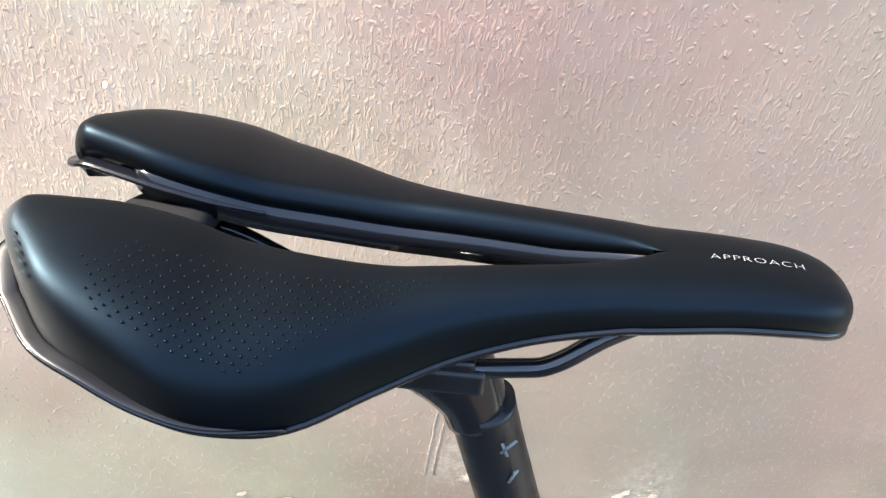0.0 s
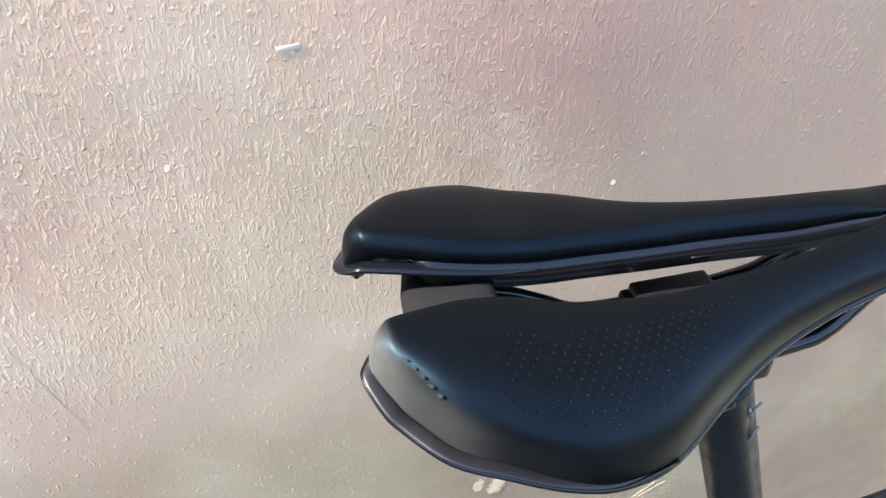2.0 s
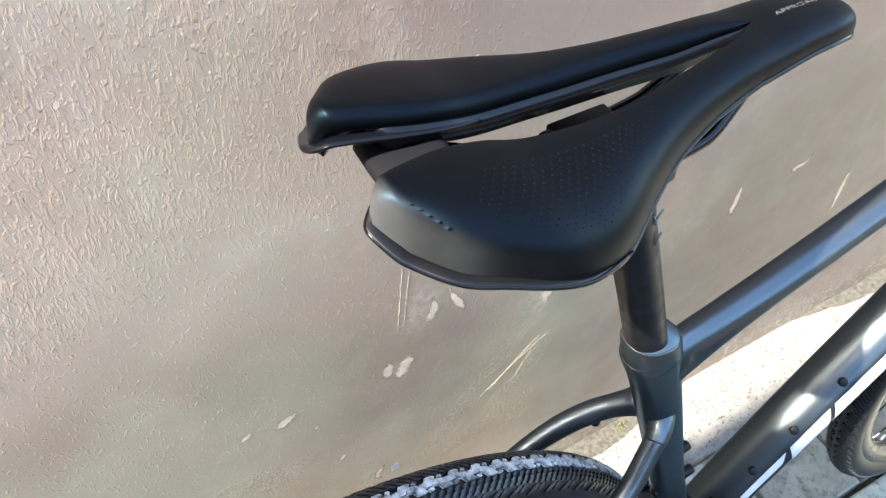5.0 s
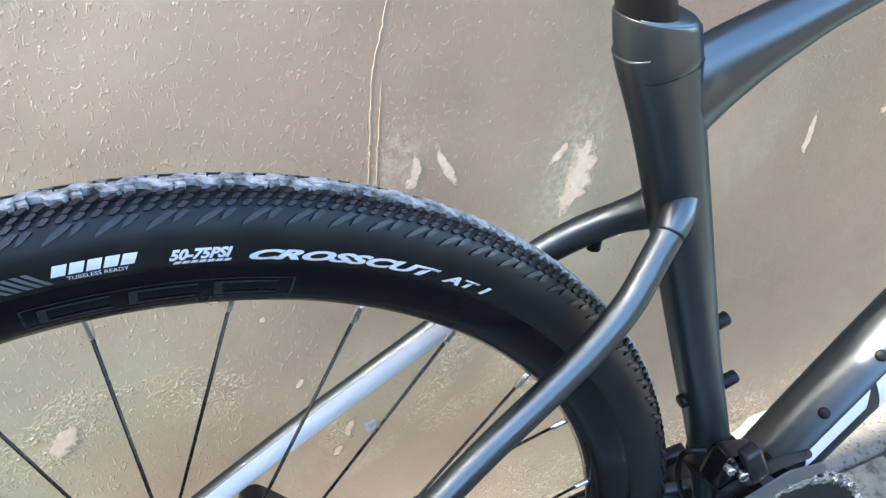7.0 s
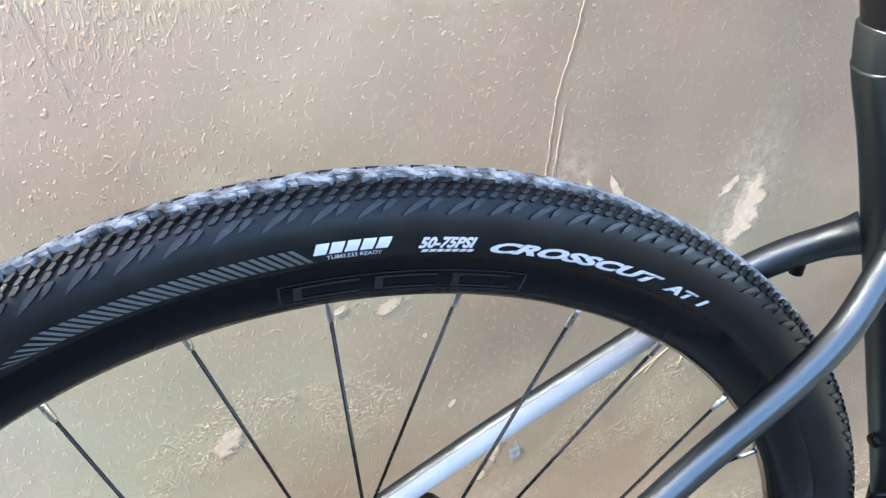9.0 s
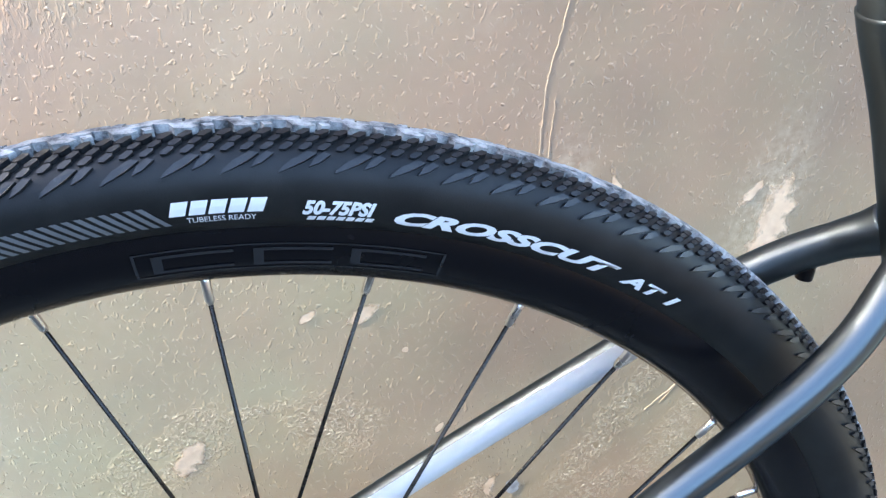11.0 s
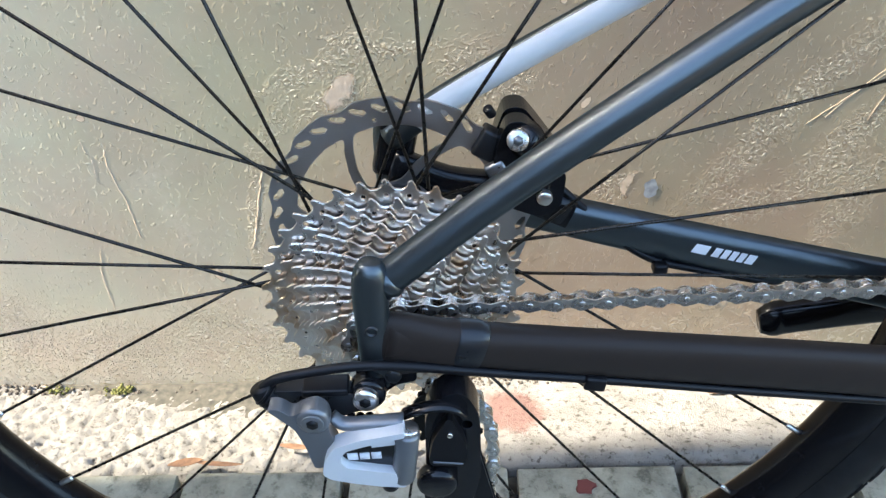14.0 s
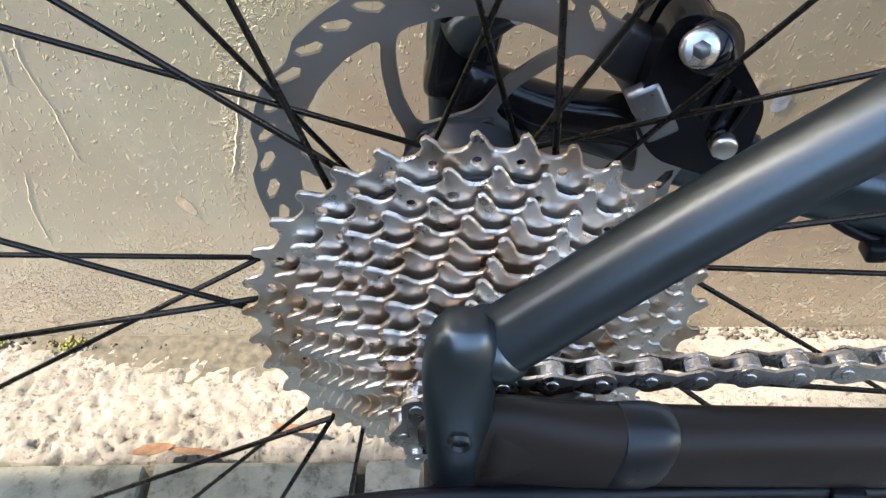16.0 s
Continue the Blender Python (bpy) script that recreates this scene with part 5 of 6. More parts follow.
for i in range(count):
    a, b = along(i * 0.0127), along((i + 1) * 0.0127)
    ob = new("chain_link", link_meshes[i % 2])
    ob.parent = chain
    d = b - a
    ob.matrix_local = Matrix.Translation(a) @ Matrix.Rotation(-math.atan2(d.z, math.hypot(d.x, d.y)), 4, "Y") if d.x >= 0 else Matrix.Translation(a) @ Matrix.Rotation(-math.atan2(d.z, d.x), 4, "Y")

# ---- rear derailleur ----
rd = new("rear_derailleur")
rd.parent = bicycle
rd["label"] = "black and silver rear derailleur"
RY = -0.086


def slab(name, outline, y0, y1, mat, r=0.003, bev=0.0015, label="", holes=()):
    ob = part(name, plate(fillet(outline, r), y0, y1, holes), mat, rd, label, smooth=False)
    mod = ob.modifiers.new("bevel", "BEVEL")
    mod.width, mod.segments, mod.limit_method, mod.angle_limit = bev, 3, "ANGLE", radians(40)
    return ob


M["forged"] = scatter(material("forged_grey_alloy", (0.17, 0.175, 0.18), 0.38, 0.6), 90, 0.08)
M["satin"] = scatter(material("satin_silver_paint", (0.72, 0.74, 0.75), 0.40, 0.45), 90, 0.06)
part("hanger", plate(fillet([(-0.0150, 0.3520), (0.0120, 0.3520), (0.0140, 0.3400), (0.0030, 0.3380), (-0.0050, 0.3300), (-0.0160, 0.3320), (-0.0170, 0.3400)], 0.004), -0.0790, -0.0705), "black_gloss", rd, smooth=False)
part("hanger_screw", cylinder((0.0020, -0.0780, 0.3440), (0.0020, -0.0810, 0.3440), 0.0040, segs=16, bevel=0.001), "black_alu", rd)
slab("link_arm", [(-0.0552, 0.3455), (-0.0391, 0.3455), (-0.0181, 0.3421), (-0.0060, 0.3440), (-0.0050, 0.3330), (-0.0177, 0.3307), (-0.0279, 0.3252), (-0.0516, 0.3337)], -0.0900, -0.0800, "black_alu", label="black derailleur link")
part("link_lip", block((0.022, 0.012, 0.0040), (-0.0300, -0.0850, 0.3440), 0.001, (0, -1, 0)), "black_matt", rd)
part("mount_bolt", cylinder((-0.0109, -0.0850, 0.3402), (-0.0109, -0.0935, 0.3402), 0.0064, segs=28, bevel=0.0016), "silver", rd, "silver mounting bolt")
part("mount_collar", cylinder((-0.0100, -0.0790, 0.3402), (-0.0100, -0.0895, 0.3402), 0.0088, segs=28, bevel=0.0016), "black_gloss", rd)
part("bolt_socket", cylinder((-0.0109, -0.0930, 0.3402), (-0.0109, -0.0939, 0.3402), 0.0030, segs=6), "black_matt", rd)
slab("outer_arm", [(-0.0560, 0.3470), (-0.0496, 0.3470), (-0.0443, 0.3420), (-0.0399, 0.3450), (-0.0330, 0.3480), (-0.0273, 0.3430), (-0.0279, 0.3317), (-0.0243, 0.3200), (-0.0325, 0.3071), (-0.0373, 0.3064), (-0.0403, 0.3225), (-0.0442, 0.3341)], -0.1035, -0.0950, "forged", label="grey forged derailleur arm")
part("arm_pivot", cylinder((-0.0346, -0.0950, 0.3391), (-0.0346, -0.1050, 0.3391), 0.0080, segs=32, bevel=0.0022), "forged", rd, "grey pivot cap")
part("pivot_ring", cylinder((-0.0346, -0.1046, 0.3391), (-0.0346, -0.1058, 0.3391), 0.0052, segs=28, bevel=0.0006), "forged", rd)
part("pivot_socket", cylinder((-0.0346, -0.1054, 0.3391), (-0.0346, -0.1062, 0.3391), 0.0030, segs=6), "black_matt", rd)
# parallelogram body: a silver fork open towards the barrel about a dark inset
slab("body_plate", [(-0.0326, 0.3079), (-0.0318, 0.3140), (-0.0298, 0.3200), (-0.0255, 0.3262), (-0.0141, 0.3310), (0.0075, 0.3355), (0.0083, 0.3325), (0.0036, 0.3312), (-0.0120, 0.3268), (-0.0200, 0.3240), (-0.0228, 0.3205), (-0.0232, 0.3160), (-0.0205, 0.3125), (0.0023, 0.3080), (0.0040, 0.3025), (0.0076, 0.3012), (0.0066, 0.2978), (-0.0060, 0.2990), (-0.0180, 0.3015), (-0.0290, 0.3045)], -0.1090, -0.1000, "satin", r=0.0014, bev=0.0012, label="silver fork-shaped derailleur body")
slab("body_inset", [(-0.0245, 0.3105), (-0.0240, 0.3185), (-0.0205, 0.3240), (-0.0129, 0.3268), (0.0030, 0.3300), (0.0040, 0.3020), (-0.0119, 0.3065)], -0.1040, -0.1000, "black_gloss", r=0.001, bev=0.0005)
for x0, z0, wide in ((-0.0180, 0.3155, 0.0050), (-0.0122, 0.3158, 0.0048), (-0.0066, 0.3161, 0.0048)):
    part("brand_bar", block((wide, 0.0006, 0.0042), (x0, -0.1043, z0), 0.0, (0, -3, 0)), "white_ink", rd, "plain white brand shape")
part("inset_panel", block((0.0115, 0.0008, 0.0062), (-0.0032, -0.1043, 0.3255), 0.0002, (0, -8, 0)), "satin", rd)
slab("body_skirt", [(-0.0330, 0.3080), (-0.0258, 0.3050), (-0.0123, 0.3004), (0.0030, 0.2960), (-0.0020, 0.2935), (-0.0180, 0.2950), (-0.0290, 0.3010)], -0.1010, -0.0930, "forged", r=0.002, bev=0.001)
part("upper_rim", tube(bmesh.new(), spline([(-0.0270, -0.0960, 0.3350, 0.004, 0.0024), (-0.0210, -0.0975, 0.3310, 0.004, 0.0030), (-0.0070, -0.0985, 0.3330, 0.004, 0.0024), (0.0070, -0.0985, 0.3345, 0.004, 0.0020)], 5), 14), "forged", rd)
for x in (-0.0190, -0.0145, -0.0100):
    part("link_hole", cylinder((x, -0.0880, 0.3270), (x, -0.0925, 0.3275), 0.0022, segs=14, bevel=0.0006), "black_gloss", rd)
part("pivot_barrel", cylinder((0.0093, -0.1030, 0.3306), (0.0052, -0.1040, 0.2985), 0.0058, segs=28, bevel=0.002), "forged", rd, "dark grey pivot barrel")
part("barrel_cap", cylinder((0.0097, -0.1030, 0.3335), (0.0094, -0.1030, 0.3308), 0.0050, segs=24, bevel=0.001), "silver", rd)
part("limit_screw", cylinder((-0.0010, -0.1030, 0.2980), (-0.0012, -0.1030, 0.2915), 0.0042, segs=18, bevel=0.0012), "black_gloss", rd)
# clutch housing: a rounded hood, a flat front and a round knob
slab("clutch_housing", [(0.0140, 0.2640), (0.0163, 0.2958), (0.0165, 0.3230), (0.0200, 0.3340), (0.0265, 0.3400), (0.0331, 0.3420), (0.0379, 0.3390), (0.0412, 0.3325), (0.0436, 0.3255), (0.0440, 0.3026), (0.0436, 0.2818), (0.0400, 0.2640)], -0.0900, -0.0740, "black_gloss", r=0.004, bev=0.0055, label="rounded black clutch housing", holes=[circle(0.0372, 0.3205, 0.0028, 14)])
slab("clutch_front", [(0.0180, 0.3015), (0.0200, 0.3150), (0.0240, 0.3235), (0.0275, 0.3300), (0.0300, 0.3300), (0.0320, 0.3240), (0.0350, 0.3180), (0.0370, 0.3100), (0.0370, 0.3020), (0.0352, 0.2975), (0.0192, 0.2980)], -0.0960, -0.0880, "black_matt", r=0.003, bev=0.0024)
part("clutch_brow", tube(bmesh.new(), spline([(0.0060, -0.0905, 0.3290, 0.004, 0.0014), (0.0130, -0.0925, 0.3340, 0.004, 0.0020), (0.0230, -0.0925, 0.3366, 0.004, 0.0022), (0.0312, -0.0925, 0.3352, 0.004, 0.0020), (0.0366, -0.0915, 0.3300, 0.004, 0.0014)], 6), 12), "black_gloss", rd)
part("clutch_knob", cylinder((0.0215, -0.0880, 0.2850), (0.0215, -0.0985, 0.2840), 0.0105, segs=32, bevel=0.003), "black_gloss", rd, "round black clutch cover")
part("housing_screw", cylinder((0.0288, -0.0930, 0.3200), (0.0288, -0.0972, 0.3200), 0.0016, segs=12, bevel=0.0005), "steel", rd)
part("housing_stripe", block((0.0150, 0.0008, 0.0012), (0.0275, -0.0962, 0.3002), 0.0003, (0, 6, 0)), "grey_ink", rd)
part("inner_cage", plate(fillet([(0.006, 0.306), (0.020, 0.319), (0.038, 0.314), (0.041, 0.290), (0.060, 0.200), (0.050, 0.180), (0.036, 0.190), (0.030, 0.280)], 0.008), -0.0630, -0.0612), "black_matt", rd, smooth=False)
part("outer_cage", plate(fillet([(0.022, 0.290), (0.041, 0.290), (0.060, 0.200), (0.052, 0.180), (0.038, 0.190), (0.030, 0.250)], 0.010), -0.0690, -0.0672), "black_matt", rd, smooth=False)
for x, z in ((0.0270, 0.2950), (0.0560, 0.2080)):
    part("pulley", plate(shift(toothed(11, 0.0205, 0.002, 0.003), (x, z)), COG_Y - 0.0012, COG_Y + 0.0012, [circle(x, z, 0.005, 12)]), "black_matt", rd, "black jockey wheel", smooth=False)
    part("pulley_cap", cylinder((x, -0.0620, z), (x, -0.0665, z), 0.0060, segs=18, bevel=0.001), "grey_alu", rd)
# cable: rubber boot, loop, and the run under the stay
part("cable_boot", rod([(-0.0540, -0.0880, 0.3370), (-0.0590, -0.0875, 0.3410), (-0.0610, -0.0868, 0.3460)], 0.0056, 16), "black_matt", rd, "black rubber cable boot")
for k in range(3):
    part("boot_ring", cylinder((-0.0560 - 0.0018 * k, -0.0875, 0.3385 + 0.0020 * k), (-0.0568 - 0.0018 * k, -0.0875, 0.3392 + 0.0020 * k), 0.0064, segs=16, bevel=0.0004), "black_matt", rd)
cable = part("shift_cable", rod([(-0.0605, -0.0866, 0.3450), (-0.0530, -0.0862, 0.3500), (-0.0370, -0.0858, 0.3535), (-0.0150, -0.0850, 0.3560), (0.0080, -0.0840, 0.3545), (0.0380, -0.0790, 0.3460), (0.0640, -0.0740, 0.3380), (0.1020, -0.0690, 0.3290), (0.2000, -0.0560, 0.3040), (0.3200, -0.0440, 0.2780)], 0.0025, 12), "black_matt", bicycle, "black shift cable housing")
part("cable_clip", block((0.011, 0.009, 0.008), (0.1020, -0.0690, 0.3285), 0.0015, (0, 10, 0)), "black_matt", bicycle)

# ---- cranks ----
crank = new("crankset")
crank.parent = bicycle
crank["label"] = "black crankset with two chainrings"
for n, y, hole in ((48, RING_Y, 0.076), (31, RING_Y + 0.0075, 0.046)):
    pr = 0.0127 / (2 * math.sin(math.pi / n))
    ring = part("chainring", plate(shift(toothed(n, pr), (BB.x, BB.z)), y - 0.0014, y + 0.0014, [shift(circle(0, 0, hole, 48), (BB.x, BB.z))]), "black_alu", crank, "toothed chainring", smooth=False)
for a in (12, 80, 192, 260):
    p, q = (Vector((BB.x + r * math.cos(radians(a)), RING_Y - 0.004, BB.z + r * math.sin(radians(a)))) for r in (0.018, 0.074))
    part("spider_arm", tube(bmesh.new(), spline([(*p, 0.006, 0.013), (*((p + q) / 2), 0.0045, 0.008), (*q, 0.004, 0.009)], 5), 14), "black_gloss", crank)
    part("ring_bolt", cylinder(q * 0.97 + Vector((BB.x, RING_Y - 0.004, BB.z)) * 0.03 + Vector((0, -0.004, 0)), q + Vector((0, -0.0065, 0)), 0.0045, segs=14, bevel=0.0008), "silver", crank)
part("crank_arm", tube(bmesh.new(), spline([(0.4050, -0.066, 0.272, 0.010, 0.0190), (0.4300, -0.069, 0.278, 0.010, 0.0190), (0.5000, -0.076, 0.294, 0.0085, 0.0140), (0.5600, -0.081, 0.307, 0.0085, 0.0130), (0.5850, -0.083, 0.313, 0.0085, 0.0130), (0.5930, -0.083, 0.315, 0.006, 0.0090)], 5), 18, power=2.8), "black_gloss", crank, "black crank arm")
part("crank_arm", tube(bmesh.new(), spline([(0.4350, 0.066, 0.279, 0.010, 0.0190), (0.4100, 0.069, 0.273, 0.010, 0.0190), (0.3400, 0.076, 0.257, 0.0085, 0.0140), (0.2700, 0.083, 0.241, 0.0085, 0.0130), (0.2560, 0.083, 0.238, 0.0085, 0.0130), (0.2470, 0.083, 0.236, 0.006, 0.0090)], 5), 18, power=2.8), "black_gloss", crank, "black crank arm")
part("axle", cylinder((BB.x, -0.072, BB.z), (BB.x, 0.072, BB.z), 0.0140, segs=24, bevel=0.002), "black_alu", crank)
part("axle_cap", cylinder((BB.x, -0.078, BB.z), (BB.x, -0.070, BB.z), 0.0110, segs=24, bevel=0.002), "grey_alu", crank)
part("crank_mark", block((0.040, 0.0006, 0.004), (0.520, -0.0860, 0.2985), 0.0, (0, -13, 0)), "grey_ink", crank)

# front derailleur on the seat tube
fd = new("front_derailleur")
fd.parent = bicycle
fd["label"] = "front derailleur clamped to the seat tube"
part("clamp_band", lathe([(0.0180, -0.008), (0.0200, -0.008), (0.0200, 0.008), (0.0180, 0.008)], 28), "black_alu", fd).matrix_local = pose(0.3960, mid(0.38), 0.370, 90, 0, 0) @ pose(0, 0, 0, 0, 16, 0)
part("fd_body", block((0.034, 0.022, 0.030), (0.3880, -0.0270, 0.3900), 0.005, (0, 20, 0), 3), "black_gloss", fd)
part("fd_arm", block((0.014, 0.012, 0.034), (0.3940, -0.0400, 0.4020), 0.003, (0, -24, 0), 2), "black_alu", fd)
part("fd_bolt", cylinder((0.3860, -0.0380, 0.3940), (0.3860, -0.0440, 0.3940), 0.0046, segs=14, bevel=0.001), "silver", fd)
part("fd_bolt", cylinder((0.3760, -0.0340, 0.4010), (0.3760, -0.0410, 0.4010), 0.0036, segs=12, bevel=0.001), "silver", fd)
for y in (-0.0400, -0.0540):
    part("fd_cage", plate(fillet([(0.3560, 0.3660), (0.3720, 0.3860), (0.4150, 0.3970), (0.4480, 0.3900), (0.4520, 0.3800), (0.4180, 0.3820), (0.3800, 0.3700), (0.3640, 0.3560)], 0.004), y - 0.0009, y + 0.0009), "grey_alu" if y < -0.05 else "black_alu", fd, smooth=False)
part("fd_cable", rod([(0.3700, -0.020, 0.4060), (0.3560, -0.012, 0.4000), (0.3620, -0.008, 0.3600), (0.3900, -0.004, 0.3000)], 0.0022, 10), "black_matt", fd)

# ---- decals ----
def tube_patch(rows, s0, s1, a0, a1, cut=0.0, lift=0.0005, n=10, m=8):
    """A thin patch on a straight frame tube: s along it (0 to 1), a round it in degrees from the drive side, up positive; cut slants the ends."""
    bm = bmesh.new()
    path = spline(rows, 8)
    k = np.linspace(0, 1, len(path))
    cols = np.array(path).T
    grid = []
    for i in range(n + 1):
        line = []
        for j in range(m + 1):
            v = j / m
            s = s0 + (s1 - s0) * i / n + cut * (v - 0.5)
            p = Vector([float(np.interp(s, k, cols[c])) for c in range(3)])
            q = Vector([float(np.interp(s + 0.01, k, cols[c])) for c in range(3)])
            w, h = (float(np.interp(s, k, cols[c])) for c in (3, 4 if len(cols) > 4 else 3))
            d = (q - p).normalized()
            side = (Vector((0, 1, 0)) - d * d.y).normalized()
            up = side.cross(d)
            if up.z < 0:
                up = -up
            a = radians(a0 + (a1 - a0) * v)
            line.append(bm.verts.new(p - side * ((w + lift) * math.cos(a)) + up * ((h + lift) * math.sin(a))))
        grid.append(line)
    for a, b in zip(grid, grid[1:]):
        for j in range(m):
            bm.faces.new((a[j], b[j], b[j + 1], a[j + 1]))
    return bm


DOWN = [(0.4200, mid(0.29), 0.2880, 0.0260, 0.0250), (0.5000, mid(0.37), 0.3720, 0.0280, 0.0270), (0.6200, mid(0.49), 0.4870, 0.0285, 0.0280), (0.8500, mid(0.69), 0.6900, 0.0280, 0.0280)]
# the narrow first strip is a highlight painted below the brand shapes
for s0, s1, a0, a1, cut in ((0.24, 0.405, 14, 33, 0.03), (0.41, 0.53, -42, 34, 0.05), (0.542, 0.66, -42, 34, 0.05), (0.672, 0.80, -42, 34, 0.04)):
    part("brand_shape", tube_patch(DOWN, s0, s1, a0, a1, cut), "frame_gloss", bicycle, "plain pale brand shapes with a painted highlight strip on the down tube")
part("stone_guard", tube_patch(DOWN, 0.07, 0.20, -40, 80, 0.0), "black_matt", bicycle)
part("guard_label", tube_patch(DOWN, 0.135, 0.165, 38, 62, 0.0, 0.0008), "grey_ink", bicycle)
for s0 in (0.33, 0.47, 0.60):
    c = tube_patch(DOWN, s0, s0 + 0.01, 55, 60, 0.0, 0.001, 1, 1)
    p = sum((v.co for v in c.verts), Vector()) / 4
    c.free()
    d = Vector((-0.55, -0.55, 0.62)).normalized()
    part("bottle_boss", cylinder(p, p + d * 0.006, 0.0045, segs=14, bevel=0.001), "black_matt", bicycle, "black bottle-cage bolt")
# highlight along the left stay's inner side, laid on as a pale patch
part("stay_panel", tube_patch(LEFT_STAY, 0.06, 0.40, -75, 60, 0.0, 0.0004, 24, 10), "frame_gloss", bicycle, "pale patch painted as a highlight inside the left seat stay")
LEFT_CHAIN = [(0.0000, 0.0735, 0.3650, 0.0085, 0.0120), (0.0360, 0.0710, 0.3570, 0.0090, 0.0115), (0.0800, 0.0660, 0.3470, 0.0085, 0.0125), (0.2000, 0.0520, 0.3210, 0.0085, 0.0145), (0.3200, 0.0400, 0.2960, 0.0090, 0.0165), (0.4050, 0.0300, 0.2800, 0.0110, 0.0190)]
for i, (s0, s1) in enumerate(((0.568, 0.582), (0.587, 0.594), (0.596, 0.602), (0.604, 0.610), (0.612, 0.618), (0.620, 0.628))):
    part("maker_bar", tube_patch(LEFT_CHAIN, s0, s1, -2, 22, 0.003, 0.0012, 2, 3), "white_ink", bicycle, "plain white brand shape")

# ---- peeled paint, scars and stains on the wall ----
for k, row in enumerate(((0.206, 0.436, 0.030, 0.014, 10), (0.226, 0.430, 0.044, 0.018, 25), (0.091, 0.434, 0.034, 0.013, 60), (0.049, 0.440, 0.020, 0.006, 50),
                         (0.119, 0.394, 0.008, 0.006, 0), (0.009, 0.874, 0.010, 0.004, 20), (-0.276, 0.303, 0.009, 0.007, 0), (0.170, 0.196, 0.020, 0.010, 30),
                         (-0.058, 0.322, 0.050, 0.018, 35), (-0.195, 0.130, 0.030, 0.008, -20), (0.30, 0.80, 0.008, 0.005, 0), (0.47, 0.72, 0.010, 0.006, 0), (0.62, 0.62, 0.010, 0.005, 40), (0.142, 0.306, 0.016, 0.006, 35))):
    peeled(spot(*row), k + 3)
for k, row in enumerate((((0.422, 0.512, 0.004), (0.424, 0.492, 0.012), (0.422, 0.470, 0.016), (0.419, 0.452, 0.016), (0.411, 0.438, 0.011), (0.404, 0.424, 0.009), (0.396, 0.410, 0.004)),
                         ((0.383, 0.477, 0.002), (0.394, 0.484, 0.005), (0.402, 0.494, 0.004), (0.406, 0.503, 0.001)),
                         ((0.278, 0.536, 0.002), (0.282, 0.518, 0.003), (0.289, 0.503, 0.005), (0.294, 0.490, 0.004), (0.299, 0.477, 0.002)),
                         ((0.258, 0.532, 0.002), (0.262, 0.512, 0.004), (0.258, 0.497, 0.006), (0.247, 0.486, 0.005)),
                         ((0.695, 0.472, 0.001), (0.695, 0.448, 0.004), (0.694, 0.425, 0.005), (0.693, 0.407, 0.003)), ((0.934, 0.392, 0.002), (0.929, 0.352, 0.005), (0.931, 0.310, 0.004), (0.930, 0.262, 0.002)), ((0.820, 0.464, 0.001), (0.812, 0.446, 0.002), (0.795, 0.445, 0.005), (0.784, 0.441, 0.003)),
                         ((0.193, 0.238, 0.002), (0.186, 0.230, 0.004), (0.182, 0.217, 0.004), (0.188, 0.203, 0.002)))):
    peeled(row, k + 31)
dab = material("pale_blue_dab", (0.42, 0.45, 0.47), 0.35)
link_in(dab, "Base Color", ramp(dab, noise_node(dab, 160, 5), [(0.35, (0.26, 0.27, 0.28)), (0.65, (0.46, 0.47, 0.47))]))
M["dab"] = dab
peeled(spot(0.205, 0.218, 0.020, 0.010, 10), 76, "dab", "paint_dab")
M["tape"] = scatter(material("old_tape", (0.44, 0.38, 0.30), 0.7), 300, 0.1)
part("old_tape", block((0.0135, 0.0005, 0.0030), (0.090, WALL_Y - 0.0001, 0.941), 0.0004, (0, -4, 0)), "tape", wall)


def scar(points, width, seed):
    """A thin raised scratch on the wall along (x, z) points."""
    rnd = random.Random(seed)
    rows = [(x + rnd.uniform(-1, 1) * 0.0006, WALL_Y, z, 0.00018, width * rnd.uniform(0.35, 1.0)) for x, z in [tuple(p) for p in spline(points, 8)]]
    rows[0] = (*rows[0][:4], width * 0.1)
    rows[-1] = (*rows[-1][:4], width * 0.1)
    return part("scratch", tube(bmesh.new(), rows, 6), "bare", wall)


scar([(0.248, 0.681), (0.240, 0.640), (0.229, 0.596), (0.224, 0.545), (0.220, 0.496)], 0.00026, 1)
scar([(0.236, 0.590), (0.231, 0.545), (0.227, 0.497)], 0.0002, 2)
scar([(-0.265, 0.272), (-0.267, 0.257), (-0.265, 0.242), (-0.263, 0.229), (-0.260, 0.215), (-0.259, 0.194), (-0.257, 0.174)], 0.0010, 3)
scar([(-0.299, 0.163), (-0.306, 0.134), (-0.307, 0.116), (-0.306, 0.094)], 0.0009, 4)
scar([(-0.283, 0.280), (-0.282, 0.268)], 0.0007, 9)
scar([(-0.279, 0.266), (-0.279, 0.253), (-0.281, 0.239)], 0.0004, 10)
scar([(-0.134, 0.246), (-0.142, 0.215), (-0.150, 0.181), (-0.156, 0.160)], 0.0012, 5)
scar([(-0.016, 0.946), (0.002, 0.914), (0.022, 0.879)], 0.0003, 11)
scar([(-0.124, 0.748), (-0.114, 0.702), (-0.102, 0.648)], 0.00015, 12)
scar([(0.421, 0.352), (0.380, 0.325), (0.326, 0.280)], 0.0006, 6)
scar([(0.408, 0.356), (0.370, 0.320), (0.340, 0.285)], 0.0005, 7)
scar([(0.398, 0.330), (0.385, 0.305), (0.376, 0.280)], 0.0005, 8)

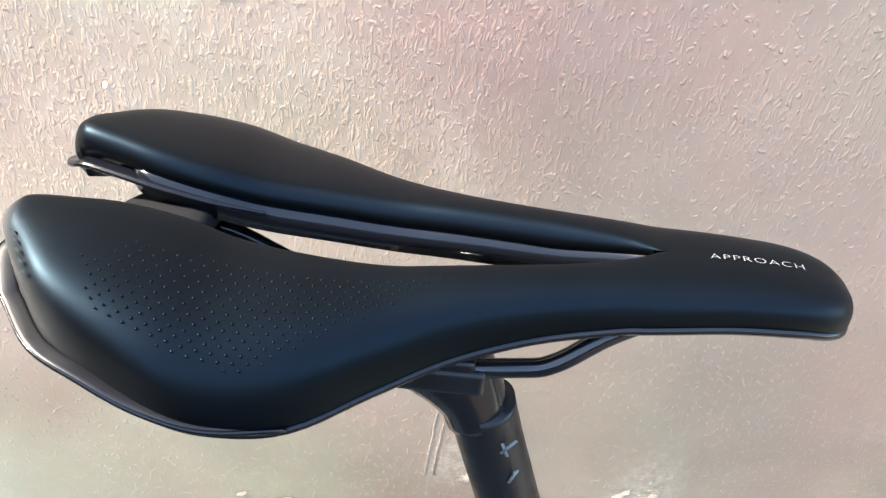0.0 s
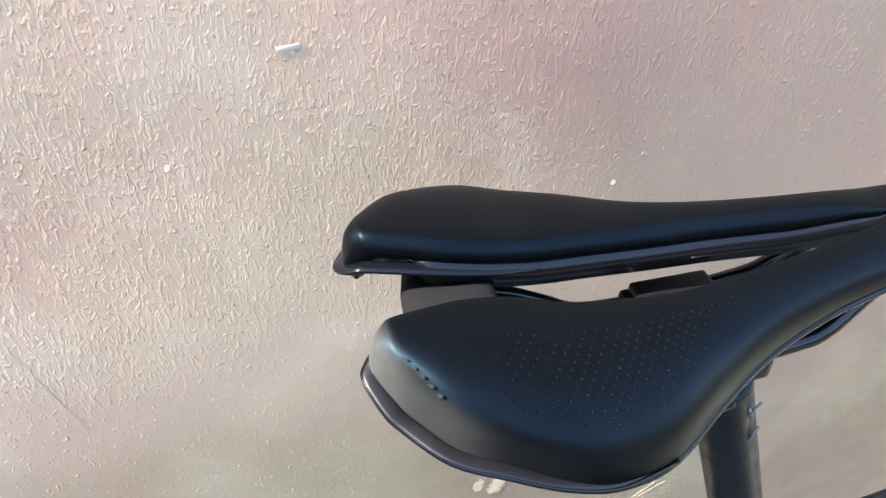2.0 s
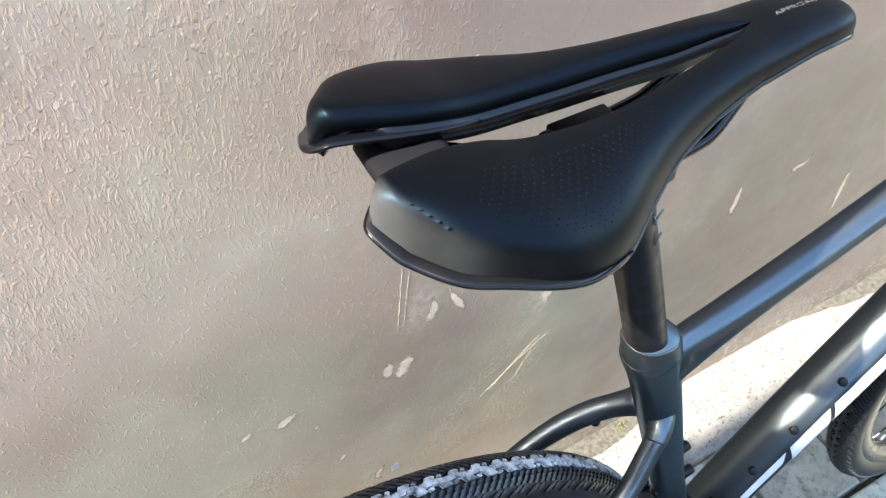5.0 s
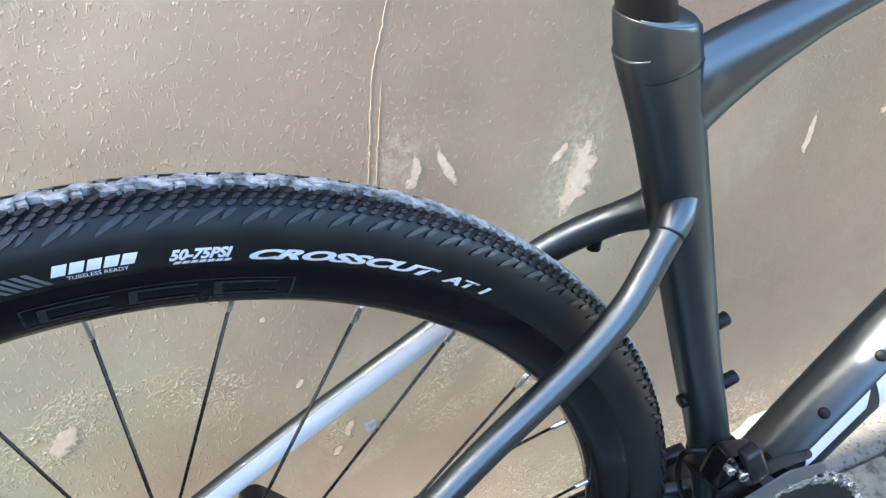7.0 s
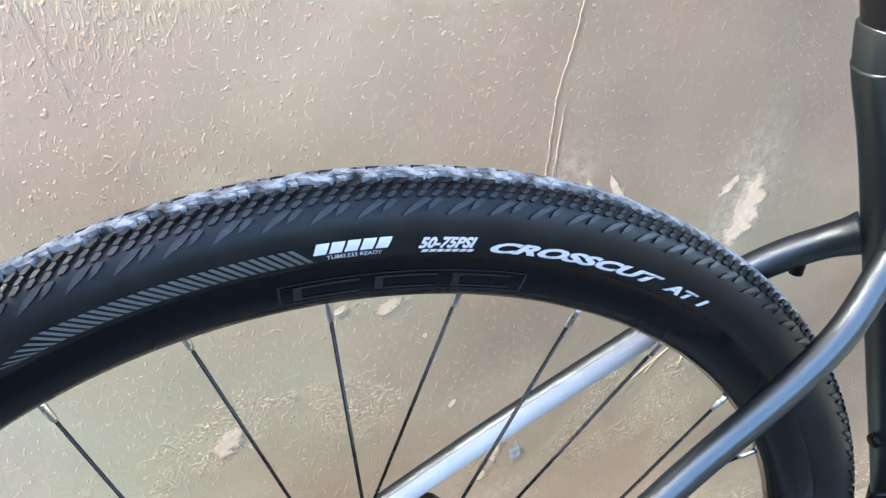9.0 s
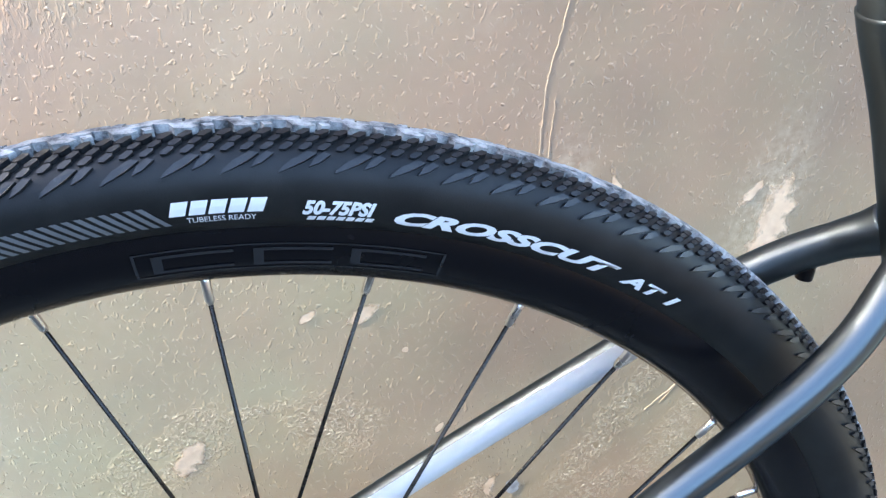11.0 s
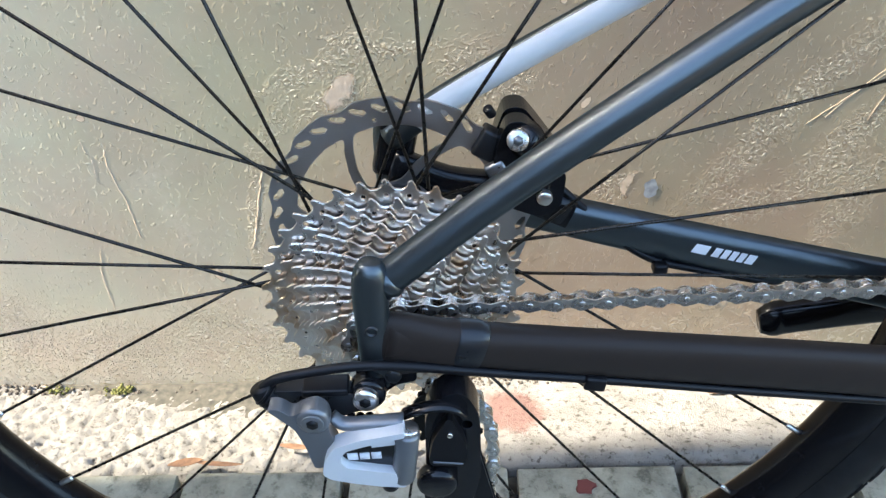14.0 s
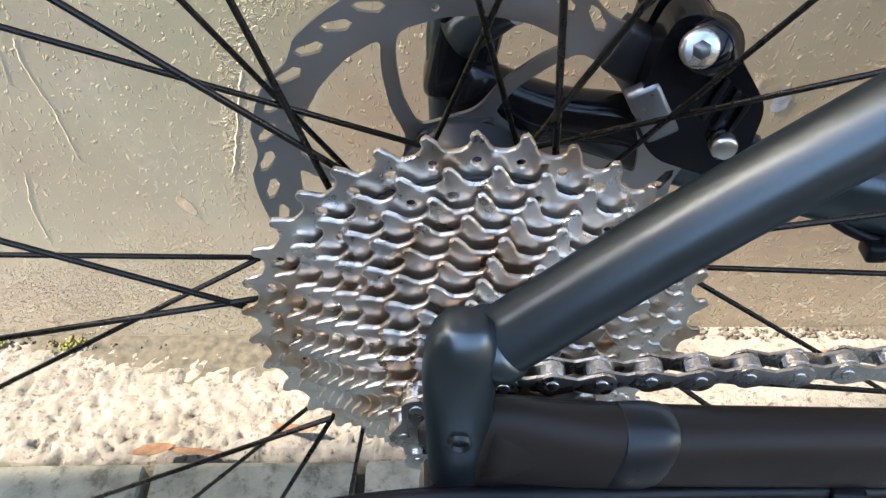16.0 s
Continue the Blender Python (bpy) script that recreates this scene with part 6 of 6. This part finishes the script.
# dirt, moss and dry leaves in the seam at the foot of the wall
moss_m = material("moss", (0.16, 0.17, 0.03), 0.95)
link_in(moss_m, "Base Color", ramp(moss_m, noise_node(moss_m, 300, 4), [(0.3, (0.04, 0.045, 0.012)), (0.7, (0.15, 0.15, 0.04))]))
M["moss"] = moss_m
crumb_m = material("dirt_crumbs", (0.10, 0.09, 0.07), 0.95)
link_in(crumb_m, "Base Color", ramp(crumb_m, noise_node(crumb_m, 200, 4), [(0.3, (0.035, 0.028, 0.022)), (0.7, (0.12, 0.100, 0.080))]))
M["crumb"] = crumb_m
rnd = random.Random(7)


def crumbs(x0, x1, y0, y1, count, big, height):
    bm = bmesh.new()
    for _ in range(count):
        x, y = rnd.uniform(x0, x1), rnd.uniform(y0, y1)
        r = big * rnd.uniform(0.3, 1.0) ** 2
        bmesh.ops.create_icosphere(bm, subdivisions=1, radius=r, matrix=Matrix.Translation((x, y, height(x, y) + r * 0.3)) @ Euler((rnd.random() * 3, rnd.random() * 3, 0)).to_matrix().to_4x4() @ Matrix.Diagonal((1, rnd.uniform(0.5, 1), rnd.uniform(0.5, 0.9), 1)))
    return bm


tagged(part("dirt", crumbs(-0.75, 0.62, WALL_Y - 0.014, WALL_Y - 0.001, 1900, 0.0032, strip_height), "crumb"), "dark dirt crumbs in the seam under the wall", "dirt", kind="stuff")
bm = bmesh.new()
for cx in (-0.395, -0.335, -0.322, 0.60):
    for _ in range(34):
        x, y = cx + rnd.gauss(0, 0.006), WALL_Y - 0.010 + rnd.gauss(0, 0.003)
        bmesh.ops.create_icosphere(bm, subdivisions=1, radius=rnd.uniform(0.0008, 0.0022), matrix=Matrix.Translation((x, min(y, WALL_Y - 0.002), strip_height(x, y) + rnd.uniform(0, 0.007))))
tagged(part("moss", bm, "moss"), "small yellow-green moss tufts at the wall's foot", "moss", kind="stuff")

leaf_m = material("dry_leaf", (0.30, 0.14, 0.06), 0.8)
link_in(leaf_m, "Base Color", ramp(leaf_m, noise_node(leaf_m, 120, 4), [(0.3, (0.10, 0.05, 0.03)), (0.7, (0.24, 0.13, 0.07))]))
M["leaf"] = leaf_m


def dry_leaf(x, y, z, turn, length, width):
    bm = bmesh.new()
    rows = []
    for i in range(9):
        t = i / 8
        w = width * math.sin(math.pi * t) ** 0.8 * 0.5 + 0.0002
        bend = 0.22 * length * (t - 0.5) ** 2
        rows.append([bm.verts.new((length * (t - 0.5), s * w, bend + abs(s) * w * 0.45)) for s in (-1, 0, 1)])
    for a, b in zip(rows, rows[1:]):
        for k in (0, 1):
            bm.faces.new((a[k], b[k], b[k + 1], a[k + 1]))
    ob = part("dry_leaf", bm, "leaf")
    mod = ob.modifiers.new("thick", "SOLIDIFY")
    mod.thickness = 0.0004
    ob.matrix_world = pose(x, y, z, 0, 0, turn)
    return tagged(ob, "curled brown dry leaf on the paving edge", "leaf", "fallen leaves")


dry_leaf(-0.225, 0.158, 0.003, 10, 0.034, 0.009)
dry_leaf(-0.195, 0.157, 0.002, 175, 0.050, 0.005)
dry_leaf(-0.125, 0.176, 0.001, -8, 0.036, 0.006)
dry_leaf(-0.020, 0.170, 0.001, 30, 0.030, 0.008)
dry_leaf(0.010, 0.168, 0.002, 70, 0.022, 0.009)
dry_leaf(0.300, 0.250, -0.016, 10, 0.030, 0.006)

# ---- pavers ----
pavement = new("pavement")
tagged(pavement, "grey concrete pavers laid in rows with open joints", "pavement", kind="structure")


def paver_mesh(w, d):
    return block((w, d, 0.05), (0, 0, -0.025), 0.004, (0, 0, 0), 2)


W_P, D_P = 0.1535, 0.1535
paver_meshes = []
for v in range(4):
    bm = paver_mesh(W_P - 0.008, D_P - 0.008)
    for q in bm.verts:
        q.co += Vector((rnd.uniform(-1, 1), rnd.uniform(-1, 1), rnd.uniform(-0.4, 0.4))) * 0.0008
    me = bpy.data.meshes.new("paver")
    bm.to_mesh(me)
    bm.free()
    me.materials.append(M["paver"])
    paver_meshes.append(me)
for r in range(4):
    for c in range(-9, 22):
        x = 0.233 + W_P * (c - 2.5) + (0.5 * W_P if r % 2 else 0)
        y = EDGE_Y - 0.002 - D_P * (r + 0.5)
        ob = new("paver", paver_meshes[(c * 7 + r * 3) % 4])
        ob.parent = pavement
        ob.matrix_local = pose(x + rnd.uniform(-1, 1) * 0.001, y + rnd.uniform(-1, 1) * 0.001, -0.0015 + rnd.uniform(-1, 1) * 0.0012, rnd.uniform(-0.4, 0.4), rnd.uniform(-0.4, 0.4), rnd.uniform(-0.6, 0.6))
M["red_stain"] = material("dull_red_stain", (0.14, 0.035, 0.030), 0.8)
bm = bmesh.new()
bmesh.ops.create_cone(bm, cap_ends=True, segments=20, radius1=0.0085, radius2=0.0078, depth=0.0008, matrix=Matrix.Translation((0.1443, 0.1276, -0.0003)))
for v in bm.verts:
    v.co.xy += (v.co.xy - Vector((0.1443, 0.1276))) * 0.5 * noise.noise(v.co * 180)
part("red_stain", bm, "red_stain", pavement, "dull red spot on a paver", smooth=False)
# unseen ground added past the pavers, its brown tone set for bounced light
bm = bmesh.new()
bmesh.ops.create_grid(bm, x_segments=2, y_segments=2, size=0.5, matrix=pose(1.0, -5.1, -0.004) @ Matrix.Diagonal((24, 7.9, 1, 1)))
tagged(part("road", bm, "earth", smooth=False), "bare brown earth added out of view beyond the paving", "earth", kind="structure")
